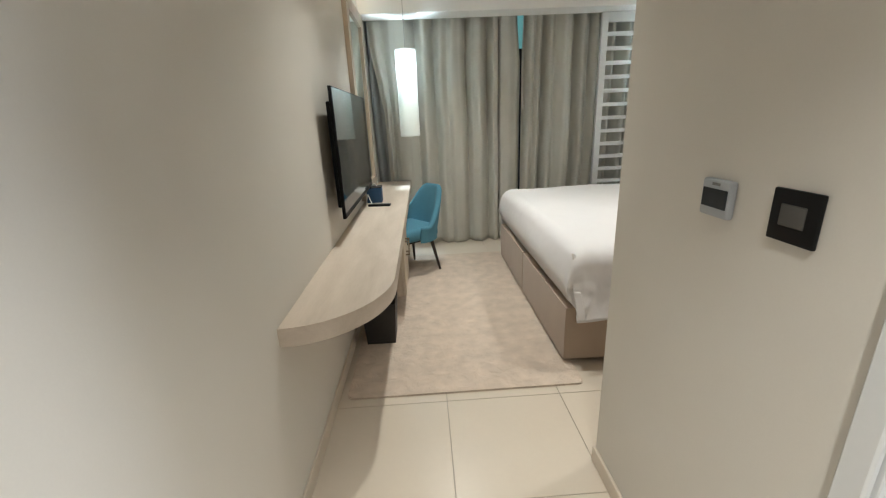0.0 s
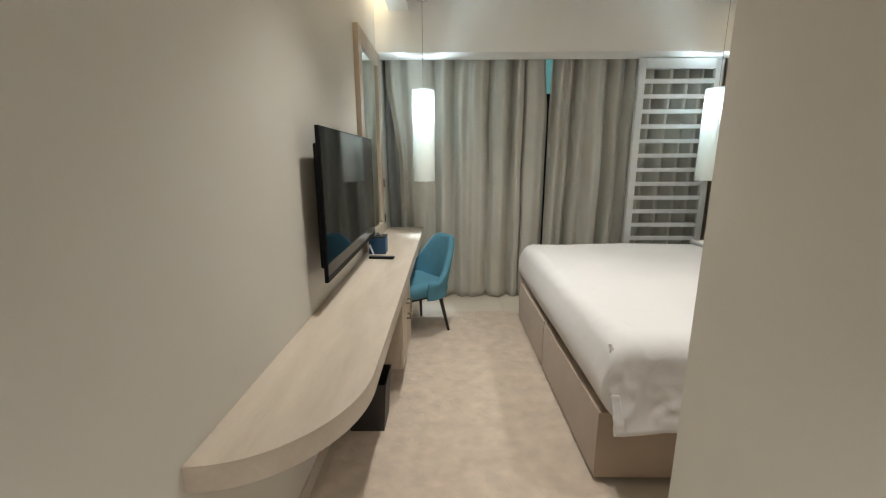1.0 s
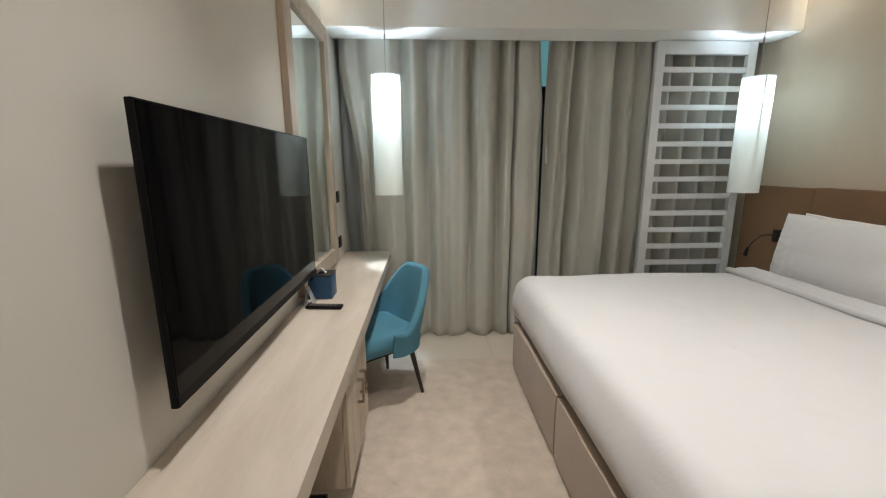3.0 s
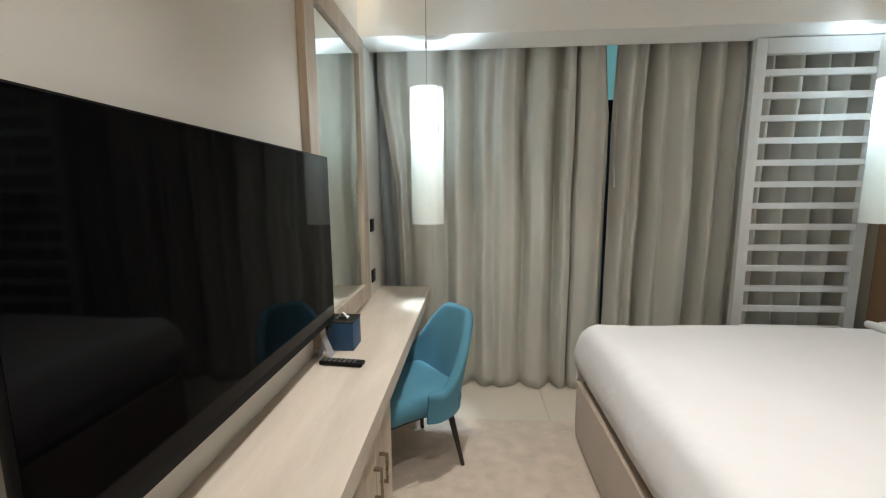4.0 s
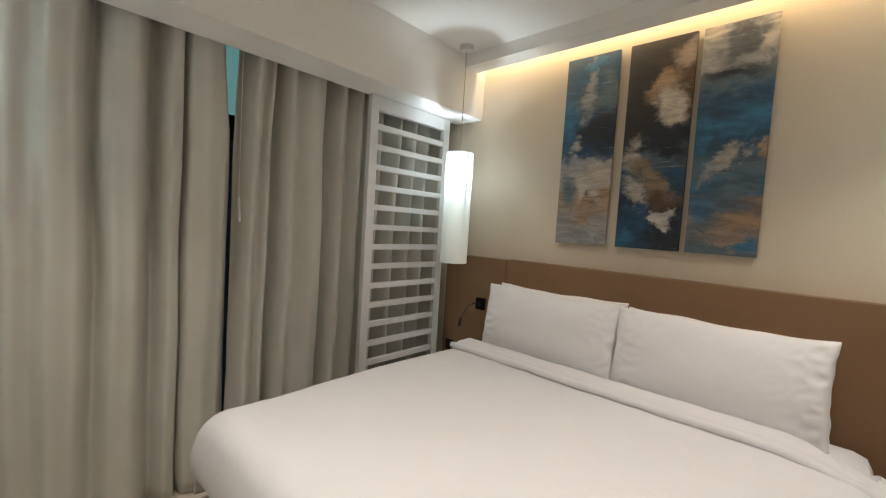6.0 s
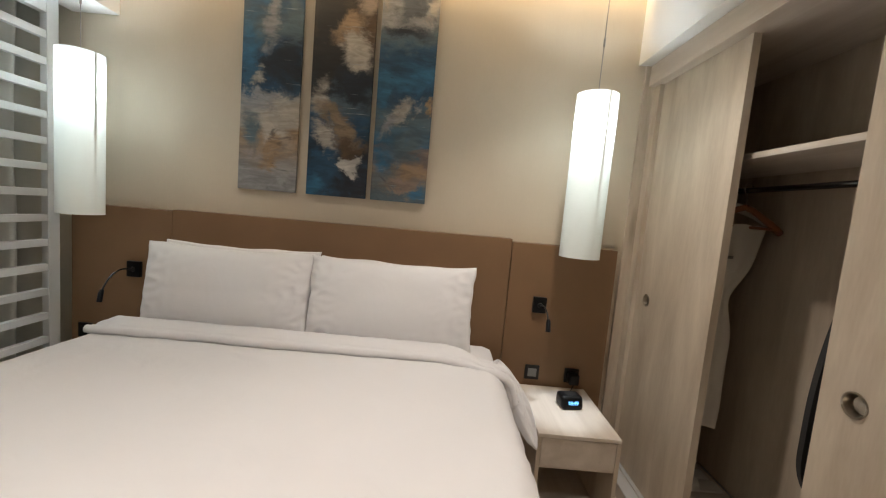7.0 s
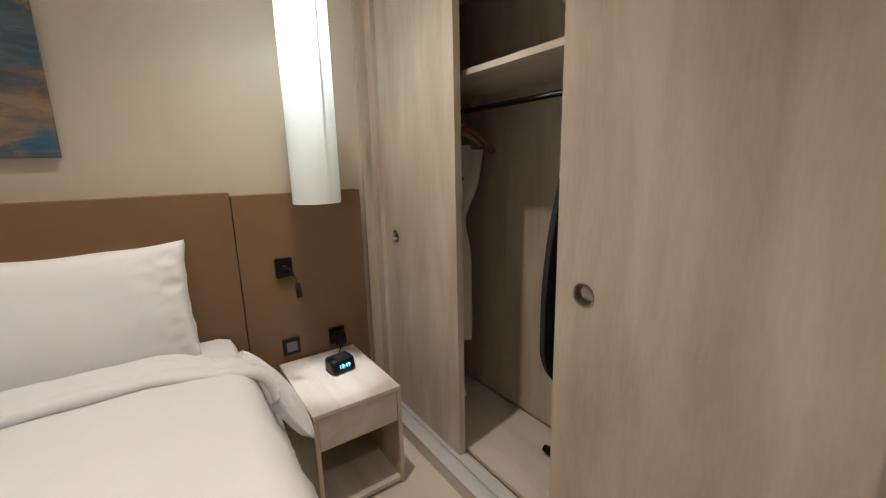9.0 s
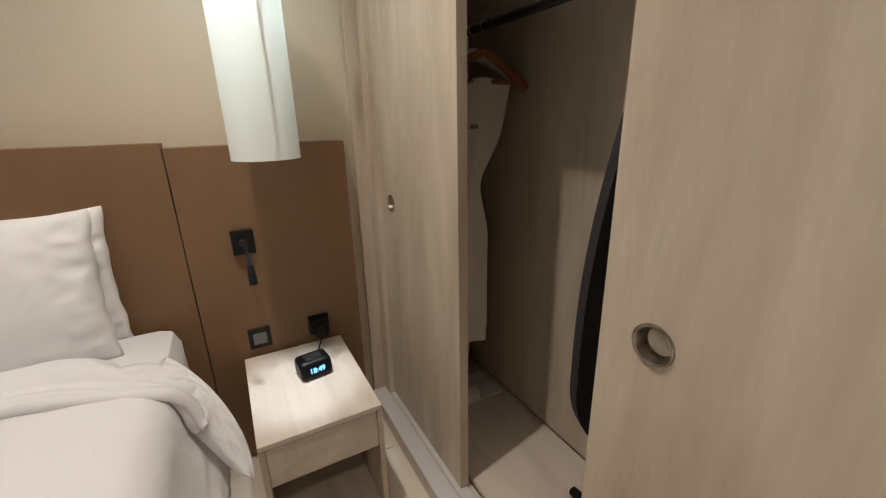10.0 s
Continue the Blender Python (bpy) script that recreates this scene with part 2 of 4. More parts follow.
def canvas(name, seed, stops, patches, half=0.165):
    """Abstract paint: fields of colour stacked up the panel and torn sideways, blots of paint laid over them,
    then dragged bristle marks and thin pale scratches. Blots: across, up, their two radii, turn, softness, colour."""
    m, t, b = principled(name)
    n, l = t.nodes, t.links
    co = n.new("ShaderNodeTexCoord")

    def noise_at(scale, stretch=(1, 1, 1), turn=0.0, detail=6, distort=0.6, rough=0.6, out="Fac"):
        mp = n.new("ShaderNodeMapping")
        mp.inputs["Location"].default_value = (seed * 1.37, seed * 2.11 + scale, seed * 0.73)
        mp.inputs["Scale"].default_value, mp.inputs["Rotation"].default_value = stretch, (turn, 0, 0)
        l.new(co.outputs["Object"], mp.inputs["Vector"])
        x = n.new("ShaderNodeTexNoise")
        x.inputs["Scale"].default_value, x.inputs["Detail"].default_value = scale, detail
        x.inputs["Distortion"].default_value, x.inputs["Roughness"].default_value = distort, rough
        l.new(mp.outputs[0], x.inputs["Vector"])
        return x.outputs[out]

    def vec(op, a, c):
        x = n.new("ShaderNodeVectorMath")
        x.operation = op
        for k, q in enumerate((a, c)):
            if isinstance(q, tuple):
                x.inputs[k].default_value = q
            else:
                l.new(q, x.inputs[k])
        return x.outputs["Value"] if op == "LENGTH" else x.outputs[0]

    def ranged(value, a, c, d, e):
        r = n.new("ShaderNodeMapRange")
        r.interpolation_type = "SMOOTHSTEP"
        for key, q in (("From Min", a), ("From Max", c), ("To Min", d), ("To Max", e)):
            r.inputs[key].default_value = q
        l.new(value, r.inputs["Value"])
        return r.outputs[0]

    def over(base, mask, colour):
        mx = n.new("ShaderNodeMix")
        mx.data_type = "RGBA"
        l.new(mask, mx.inputs["Factor"])
        l.new(base, mx.inputs["A"])
        mx.inputs["B"].default_value = (*colour, 1)
        return mx.outputs["Result"]
    # place on the panel: across from -1 to 1, up from -1 to 1, torn by two noises
    at = vec("MULTIPLY", co.outputs["Object"], (0.0, -1 / half, 1 / 0.595))
    tear = vec("MULTIPLY", vec("SUBTRACT", noise_at(4.0, (1, 1, 1.3), 0.4, 7, 0.8, 0.62, "Color"), (0.5, 0.5, 0.5)), (0.0, 1.3, 0.55))
    rag = vec("MULTIPLY", vec("SUBTRACT", noise_at(14.0, (1, 0.9, 1.5), 0.2, 6, 0.3, 0.7, "Color"), (0.5, 0.5, 0.5)), (0.0, 0.7, 0.22))
    at = vec("ADD", at, vec("ADD", tear, rag))
    sep = n.new("ShaderNodeSeparateXYZ")
    l.new(at, sep.inputs[0])
    ramp = n.new("ShaderNodeValToRGB")
    ramp.color_ramp.interpolation = "EASE"
    e = ramp.color_ramp.elements
    e[0].position, e[0].color = stops[0][0], (*stops[0][1], 1)
    e[1].position, e[1].color = stops[-1][0], (*stops[-1][1], 1)
    for p, c in stops[1:-1]:
        e.new(p).color = (*c, 1)
    l.new(ranged(sep.outputs["Z"], -1, 1, 0, 1), ramp.inputs["Fac"])
    c = ramp.outputs["Color"]
    for u, v, ru, rv, turn, soft, colour in patches:
        mp = n.new("ShaderNodeMapping")
        mp.vector_type = "TEXTURE"
        mp.inputs["Location"].default_value, mp.inputs["Rotation"].default_value = (0, u, v), (0.4 * turn, 0, 0)
        mp.inputs["Scale"].default_value = (1, ru, rv)
        l.new(at, mp.inputs["Vector"])
        c = over(c, ranged(vec("LENGTH", mp.outputs[0], (0, 0, 0)), 1.0 - 1.3 * soft, 1.0 + 0.8 * soft, 1.0, 0.0), colour)
    drag = noise_at(6.0, (1, 1.3, 4.5), 0.12, 7, 0.8)
    hue = n.new("ShaderNodeVectorMath")
    hue.operation = "SCALE"
    l.new(c, hue.inputs[0])
    l.new(ranged(drag, 0.28, 0.72, 0.72, 1.28), hue.inputs["Scale"])
    c = over(hue.outputs[0], ranged(noise_at(3.2, (1, 0.8, 26), 0.06, 3, 0.1), 0.68, 0.73, 0.0, 0.7), (0.36, 0.38, 0.40))
    c = over(c, ranged(noise_at(7.0, (1, 1, 2), 0.5, 6, 1.0), 0.64, 0.74, 0.0, 0.6), (0.02, 0.022, 0.03))
    l.new(c, b.inputs["Base Color"])
    b.inputs["Roughness"].default_value = 0.5
    bp = n.new("ShaderNodeBump")
    bp.inputs["Strength"].default_value, bp.inputs["Distance"].default_value = 0.3, 0.002
    l.new(drag, bp.inputs["Height"])
    l.new(bp.outputs[0], b.inputs["Normal"])
    return m


# ---------- mesh helpers ----------
def to_mesh(name, bm, material, smooth=None):
    bmesh.ops.recalc_face_normals(bm, faces=bm.faces)
    if smooth is not None:
        for f in bm.faces:
            f.smooth = True
        for e in bm.edges:
            if len(e.link_faces) == 2 and e.calc_face_angle(0) > radians(smooth):
                e.smooth = False
    me = bpy.data.meshes.new(name)
    bm.to_mesh(me)
    bm.free()
    me.materials.append(material)
    return me


def thing(name, label, category, at=(0, 0, 0), group="", kind=""):
    ob = new(name)
    ob.location = at
    return tagged(ob, label, category, group, kind)


def part(name, bm, material, parent, label="", smooth=40):
    """Links a bmesh, given in world metres, as one mesh under a thing or part."""
    ob = new(name, to_mesh(name, bm, material, smooth))
    if parent is not None:
        top, off = parent, Vector((0, 0, 0))
        while top is not None:
            off += top.location
            top = top.parent
        ob.data.transform(Matrix.Translation(-off))
        ob.parent = parent
    if label:
        tagged(ob, label)
    return ob


def solid(name, bm, material, label, category, group="", kind="", smooth=40):
    """A thing, or piece of the setting, of one mesh."""
    ob = new(name, to_mesh(name, bm, material, smooth))
    return tagged(ob, label, category, group, kind)


def box(x0, x1, y0, y1, z0, z1, bevel=0.0, seg=2, bm=None):
    b = bmesh.new()
    bmesh.ops.create_cube(b, size=1.0, matrix=Matrix.Translation(((x0 + x1) / 2, (y0 + y1) / 2, (z0 + z1) / 2)) @ Matrix.Diagonal((x1 - x0, y1 - y0, z1 - z0, 1)))
    if bevel:
        bmesh.ops.bevel(b, geom=b.edges[:], offset=bevel, segments=seg, profile=0.5, affect="EDGES")
    return join(bm, b)


def join(bm, b):
    if bm is None:
        return b
    me = bpy.data.meshes.new("tmp")
    b.to_mesh(me)
    b.free()
    bm.from_mesh(me)
    bpy.data.meshes.remove(me)
    return bm


def tube(points, radii, sides=12, bm=None, caps=True):
    """A round bar through points, with a radius at each."""
    b = bmesh.new()
    rings = []
    for i, p in enumerate(points):
        p = Vector(p)
        d = (Vector(points[min(i + 1, len(points) - 1)]) - Vector(points[max(i - 1, 0)])).normalized()
        u = d.orthogonal().normalized() if i == 0 else (u - d * u.dot(d)).normalized()
        v = d.cross(u)
        r = radii[i] if isinstance(radii, (list, tuple)) else radii
        rings.append([b.verts.new(p + u * r * math.cos(2 * math.pi * k / sides) + v * r * math.sin(2 * math.pi * k / sides)) for k in range(sides)])
    for r0, r1 in zip(rings, rings[1:]):
        for k in range(sides):
            b.faces.new((r0[k], r0[(k + 1) % sides], r1[(k + 1) % sides], r1[k]))
    if caps:
        b.faces.new(rings[0][::-1])
        b.faces.new(rings[-1])
    return join(bm, b)


def grid(fn, nu, nv, bm=None, wrap=False):
    """A sheet of nu x nv cells; fn(u, v) gives the place, u and v from 0 to 1."""
    b = bmesh.new()
    vs = [[b.verts.new(fn(i / nu, j / nv)) for j in range(nv + 1)] for i in range(nu + 1)]
    for i in range(nu):
        for j in range(nv):
            b.faces.new((vs[i][j], vs[i + 1][j], vs[i + 1][j + 1], vs[i][j + 1]))
    return join(bm, b)


def outline(points, z0, z1, bm=None):
    """A flat slab with the given outline."""
    b = bmesh.new()
    lo, hi = [b.verts.new((x, y, z0)) for x, y in points], [b.verts.new((x, y, z1)) for x, y in points]
    b.faces.new(lo[::-1])
    b.faces.new(hi)
    for k in range(len(points)):
        j = (k + 1) % len(points)
        b.faces.new((lo[k], lo[j], hi[j], hi[k]))
    return join(bm, b)


def soft_box(x0, x1, y0, y1, z0, z1, r, step=0.05, wave=0.0, freq=3.0, seed=0.0):
    """A padded block with rounded edges and a gentle unevenness."""
    b = bmesh.new()
    n = [max(2, round((q - p) / step)) for p, q in ((x0, x1), (y0, y1), (z0, z1))]
    seen = {}

    def vert(i, j, k):
        key = (i, j, k)
        if key not in seen:
            p = Vector((x0 + (x1 - x0) * i / n[0], y0 + (y1 - y0) * j / n[1], z0 + (z1 - z0) * k / n[2]))
            q = Vector((min(max(p.x, x0 + r), x1 - r), min(max(p.y, y0 + r), y1 - r), min(max(p.z, z0 + r), z1 - r)))
            d = p - q
            if d.length > 1e-6:
                p = q + d.normalized() * r
                nrm = d.normalized()
            else:
                nrm = Vector((0, 0, 1))
            if wave:
                p += nrm * wave * (noise.noise(p * freq + Vector((seed, 0, 0))) + 0.4 * noise.noise(p * freq * 3 + Vector((0, seed, 0))))
            seen[key] = b.verts.new(p)
        return seen[key]
    for a in range(3):
        u, v = (a + 1) % 3, (a + 2) % 3
        for side in (0, n[a]):
            for i in range(n[u]):
                for j in range(n[v]):
                    c = []
                    for di, dj in ((0, 0), (1, 0), (1, 1), (0, 1)):
                        k = [0, 0, 0]
                        k[a], k[u], k[v] = side, i + di, j + dj
                        c.append(vert(*k))
                    b.faces.new(c)
    return b


# ---------- the shell ----------
XR, YW, ZC = 3.32, 5.95, 2.79
BEAM_Y, BEAM_Z = 5.23, 2.37
WARD_Y = 2.30


def setting(name, bm, material, label, category):
    return solid(name, bm, material, label, category, kind="structure", smooth=30)


setting("wall_west", box(-0.15, 0, -0.95, YW, 0, 3.0), PAINT, "warm white painted wall behind the desk", "wall")
setting("wall_east", box(XR, XR + 0.15, 1.50, YW, 0, 3.0), BEIGE, "beige wallcovering behind the headboard", "wall")
setting("wall_south", box(-0.15, 3.47, -1.10, -0.95, 0, 3.0), PAINT, "painted wall at the end of the entrance passage", "wall")
b = box(1.19, 1.30, 1.45, WARD_Y, 0, 2.40)
box(1.19, 1.30, -0.95, 0.62, 0, 2.40, bm=b)
box(1.19, 1.30, 0.62, 1.45, 2.08, 2.40, bm=b)
setting("wall_passage", b, PAINT, "painted passage wall with a doorway to the bathroom", "wall")
setting("wall_bath_back", box(3.32, 3.47, -0.95, 1.50, 0, 2.40), TRIM, "pale painted bathroom wall behind the doorway", "wall")
setting("wall_bath_north", box(1.30, 3.32, 1.50, 1.60, 0, 2.40), TRIM, "pale partition between bathroom and wardrobe", "wall")
b = box(0, XR, WARD_Y - 0.12, WARD_Y - 0.002, 2.401, 3.0)
box(1.192, XR, WARD_Y - 0.12, WARD_Y - 0.002, 2.34, 2.401, bm=b)
setting("wall_bulkhead", b, CEIL, "white bulkhead above the wardrobe and passage", "wall")
# window wall with a wide glazed opening
b = box(-0.15, XR + 0.15, YW, YW + 0.15, 2.72, 3.0)
box(-0.15, 0.25, YW, YW + 0.15, 0, 2.72, bm=b)
box(3.05, XR + 0.15, YW, YW + 0.15, 0, 2.72, bm=b)
box(0.25, 3.05, YW, YW + 0.15, 0, 0.12, bm=b)
setting("wall_north", b, PAINT, "window wall hidden behind the curtains", "wall")
win = thing("window_1", "dark framed window with a dusky view behind the curtains", "window", (1.65, YW + 0.05, 0.12), kind="structure")
b = box(0.25, 3.05, YW + 0.04, YW + 0.10, 0.12, 0.18)
box(0.25, 3.05, YW + 0.04, YW + 0.10, 2.66, 2.72, bm=b)
box(0.25, 3.05, YW + 0.04, YW + 0.10, 1.98, 2.14, bm=b)
for x in (0.25, 1.58, 2.99):
    box(x, x + 0.06, YW + 0.045, YW + 0.095, 0.18, 2.0 if x == 1.58 else 2.66, bm=b)
part("window_frame", b, SATIN, win, smooth=30)
for x0, x1 in ((0.31, 1.58), (1.64, 2.99)):
    for z0, z1 in ((0.18, 1.98), (2.14, 2.66)):
        pane = part("pane", box(x0, x1, YW + 0.065, YW + 0.073, z0, z1), GLASS, win, smooth=30)
        pane.visible_shadow = False
solid("backdrop", box(-1.5, 5, YW + 1.5, YW + 1.52, 2.28, 4.5), DUSK, "plain dusky teal sky outside the window", "sky", kind="structure")

# ceilings: main slab, raised coves along both long walls, low passage
b = box(0.13, 3.21, WARD_Y, BEAM_Y, ZC, ZC + 0.10)
box(0.13, 0.30, WARD_Y, BEAM_Y, 2.70, ZC - 0.001, bm=b)
box(3.07, 3.21, WARD_Y, BEAM_Y, 2.70, ZC - 0.001, bm=b)
setting("ceiling", b, CEIL, "white painted ceiling with dropped edge strips and light coves", "ceiling")
setting("ceiling_cove", box(-0.15, XR + 0.15, WARD_Y - 0.12, YW + 0.15, 3.0, 3.1), CEIL, "white slab above the light coves", "ceiling")
setting("ceiling_passage", box(-0.15, 3.47, -0.95, WARD_Y - 0.12, 2.40, 2.50), CEIL, "low white ceiling over the passage", "ceiling")
b = box(0, XR, BEAM_Y, 5.50, BEAM_Z, 3.0, 0.003, 1)
setting("beam", b, CEIL, "white boxed pelmet beam above the curtains", "beam")

# skirting
b = box(0, 0.012, -0.95, 5.5, 0, 0.075, 0.003, 1)
box(1.178, 1.19, 1.454, WARD_Y + 0.01, 0, 0.075, 0.003, 1, bm=b)
setting("baseboard", b, TILE, "low cream tile skirting", "baseboard")

# bathroom doorway lining
door = thing("door_1", "white lacquered bathroom door frame with open doorway", "door frame", (1.19, 1.05, 0), kind="structure")
for y0, y1 in ((1.405, 1.452), (0.62, 0.665)):
    part("trim", box(1.175, 1.19, y0, y1, 0, 2.11, 0.004, 1), TRIM, door)
part("trim", box(1.175, 1.19, 0.665, 1.405, 2.05, 2.11, 0.004, 1), TRIM, door)
for y0, y1 in ((1.40, 1.449), (0.622, 0.67)):
    part("jamb", box(1.192, 1.30, y0, y1, 0, 2.078, 0.002, 1), TRIM, door)


# ---------- entrance passage ----------
def thermostat():
    t = thing("thermostat", "small white wall thermostat with grey display", "thermostat", (1.19, 1.82, 1.225))
    part("housing", box(1.171, 1.189, 1.777, 1.866, 1.183, 1.266, 0.006, 3), WHITEPL, t)
    part("display", box(1.1685, 1.1715, 1.782, 1.858, 1.204, 1.246, 0.001, 1), SCREENGREY, t, "dark grey display")
    part("label_bar", box(1.1700, 1.1712, 1.808, 1.832, 1.253, 1.259), GREYKEY, t)


def touch_panel():
    t = thing("light_switch", "square black glass touch switch panel", "switch", (1.19, 1.632, 1.224))
    part("plate", box(1.180, 1.189, 1.583, 1.681, 1.176, 1.272, 0.003, 2), BLACK, t)
    part("key", box(1.1775, 1.1805, 1.606, 1.658, 1.206, 1.246, 0.002, 2), DULLKEY, t, "dull grey centre key")


thermostat()
touch_panel()


# ---------- desk side ----------
def desk():
    t = thing("desk", "long pale oak wall desk with rounded end", "desk", (0.0, 3.9, 0.695))
    D, y_end = 0.378, 5.655
    pts = [(0.0, y_end), (0.0, 2.222)]
    for k in range(1, 25):
        a = math.pi / 2 * k / 24
        pts.append((D * math.sin(a), 2.66 - 0.438 * math.cos(a)))
    pts.append((D, y_end))
    bm = outline(pts[::-1], 0.688, 0.76)
    hor = [e for e in bm.edges if abs(e.verts[0].co.z - e.verts[1].co.z) < 1e-6]
    bmesh.ops.bevel(bm, geom=hor, offset=0.002, segments=2, affect="EDGES")
    part("top", bm, OAK_Y, t, smooth=30)
    part("bracket", box(0.001, 0.03, 2.5, 5.6, 0.64, 0.6875), OAK_Y, t)


def bow_handle(y, z0, z1, x, parent):
    bm = box(x + 0.022, x + 0.032, y - 0.006, y + 0.006, z0, z1, 0.0015, 1)
    for z in (z0, z1 - 0.010):
        box(x, x + 0.0225, y - 0.006, y + 0.006, z, z + 0.010, 0.001, 1, bm=bm)
    part("handle", bm, STEEL, parent, "square brushed steel handle")


def drawer_cabinet():
    t = thing("cabinet", "wall-hung pale oak cupboard under the desk", "cabinet", (0.0, 3.96, 0.19))
    part("body", box(0.001, 0.335, 3.70, 4.22, 0.19, 0.686, 0.002, 1), OAK_Z, t)
    for y0, y1, hy in ((3.702, 3.958, 3.93), (3.962, 4.218, 4.0)):
        d = part("door", box(0.3365, 0.355, y0, y1, 0.193, 0.684, 0.0015, 1), OAK_Z, t)
        bow_handle(hy + (0.01 if y0 > 3.9 else 0), 0.43, 0.545, 0.355, d)


def chair():
    t = thing("chair", "teal upholstered tub chair with dark tapered legs", "chair", (0.35, 4.74, 0))
    f = math.atan2(-0.61, -0.79)
    M = Matrix.Translation((0.35, 4.74, 0)) @ Matrix.Rotation(f, 4, "Z")

    def put(bm):
        bmesh.ops.transform(bm, matrix=M, verts=bm.verts)
        return bm
    part("seat", put(soft_box(-0.21, 0.25, -0.222, 0.222, 0.345, 0.475, 0.055, 0.03, 0.004, 9)), TEAL, t)

    # back shell wraps round the seat; p from -1 to 1 along the wrap, q from bottom to top
    def shell(off, flare):
        def fn(u, v):
            p = (u - 0.5) * 2
            a = math.pi - p * 1.62
            side = abs(p)
            q = min(1.0, max(0.0, (side - 0.22) / 0.64))
            top = 0.795 - 0.335 * q * q * (3 - 2 * q)
            z = 0.335 + (top - 0.335) * v
            rise = max(0.0, (z - 0.40) / 0.43)
            lean = flare * rise
            thick = off * math.sqrt(max(0.05, 1 - (max(0.0, side - 0.9) / 0.1) ** 2))
            r_x, r_y = 0.235 + thick + 0.05 * lean, 0.232 + thick + 0.035 * lean - 0.03 * rise * rise
            ca, sa = math.cos(a), math.sin(a)
            k = (abs(ca) ** 2.3 + abs(sa) ** 2.3) ** (-1 / 2.3)
            x = k * ca * r_x - 0.055 * rise + (0.02 if ca > 0 else 0)
            return Vector((x, k * sa * r_y, z))
        return fn
    inner, outer = shell(-0.022, 1.0), shell(0.028, 1.0)
    b = bmesh.new()
    nu, nv, nr = 44, 14, 5
    rows = []
    for i in range(nu + 1):
        u = i / nu
        loop = [outer(u, j / nv) for j in range(nv + 1)]
        ti, to = inner(u, 1), outer(u, 1)
        mid, half = (ti + to) / 2, (to - ti) / 2
        for k in range(1, nr):
            a = math.pi * k / nr
            loop.append(mid + half * math.cos(a) + Vector((0, 0, 0.024 * math.sin(a))))
        loop += [inner(u, 1 - j / nv) for j in range(nv + 1)]
        rows.append([b.verts.new(p) for p in loop])
    for r0, r1 in zip(rows, rows[1:]):
        for k in range(len(r0) - 1):
            b.faces.new((r0[k], r1[k], r1[k + 1], r0[k + 1]))
        b.faces.new((r0[-1], r1[-1], r1[0], r0[0]))
    b.faces.new(rows[0][::-1])
    b.faces.new(rows[-1])
    part("backrest", put(b), TEAL, t, smooth=60)
    part("seat_frame", put(box(-0.17, 0.20, -0.17, 0.17, 0.325, 0.36, 0.01, 2)), BLACK, t)
    for sx in (-1, 1):
        for sy in (-1, 1):
            part("leg", put(tube([(0.15 * sx + (0.05 if sx > 0 else 0), 0.15 * sy, 0.335), (0.20 * sx + (0.05 if sx > 0 else 0), 0.21 * sy, 0.012)], [0.019, 0.011], 12)), DARKWOOD, t)


def waste_bin():
    t = thing("waste_bin", "square charcoal waste bin under the desk", "bin", (0.19, 3.45, 0))
    b = bmesh.new()
    rings = []
    for z, g in ((0.012, -0.02), (0.30, 0.0), (0.30, -0.006), (0.03, -0.026)):
        rings.append([b.verts.new((x, y, z)) for x, y in ((0.075 - g, 3.335 - g), (0.30 + g, 3.335 - g), (0.30 + g, 3.56 + g), (0.075 - g, 3.56 + g))])
    for r0, r1 in zip(rings, rings[1:]):
        for k in range(4):
            b.faces.new((r0[k], r0[(k + 1) % 4], r1[(k + 1) % 4], r1[k]))
    b.faces.new(rings[0])
    b.faces.new(rings[-1])
    part("body", b, BINMAT, t, smooth=30)


def television():
    t = thing("television", "large black flat television mounted on the wall", "television", (0.03, 3.745, 1.255))
    part("back", box(0.045, 0.075, 3.20, 4.29, 0.97, 1.53, 0.008, 2), TVCASE, t)
    part("bezel", box(0.0755, 0.093, 3.147, 4.358, 0.918, 1.600, 0.003, 2), TVCASE, t)
    part("screen", box(0.0915, 0.0945, 3.153, 4.352, 0.948, 1.595), TVGLASS, t, "dark glossy screen")
    part("lower_strip", box(0.0915, 0.0955, 3.149, 4.356, 0.920, 0.947, 0.001, 1), TVCASE, t, "charcoal strip below the screen")
    part("sensor", box(0.088, 0.0975, 4.26, 4.31, 0.900, 0.919, 0.003, 1), TVCASE, t)
    part("wall_mount", box(0.0005, 0.0455, 3.5, 4.0, 1.05, 1.45, 0.002, 1), TVCASE, t)


def wall_mirror():
    t = thing("mirror", "tall mirror in a pale oak frame", "mirror", (0, 4.76, 1.57))
    y0, y1, z0, z1, w = 4.335, 5.215, 0.79, 2.345, 0.105
    part("glass", box(0.004, 0.020, y0 + w - 0.01, y1 - w + 0.01, z0 + w - 0.01, z1 - w + 0.01), MIRROR, t, "clear mirror glass", smooth=30)
    for a, c, d, e in ((y0, y0 + w, z0, z1), (y1 - w, y1, z0, z1), (y0 + w, y1 - w, z0, z0 + w), (y0 + w, y1 - w, z1 - w, z1)):
        part("frame_bar", box(0.0005, 0.036, a, c, d, e, 0.002, 1), FRAME_OAK, t)


def wall_socket(name, label, y, z):
    t = thing(name, label, "socket", (0, y, z))
    part("plate", box(0.0005, 0.010, y - 0.043, y + 0.043, z - 0.043, z + 0.043, 0.002, 2), BLACK, t)
    part("insert", box(0.0095, 0.0125, y - 0.027, y + 0.027, z - 0.027, z + 0.027, 0.002, 1), SATIN, t)


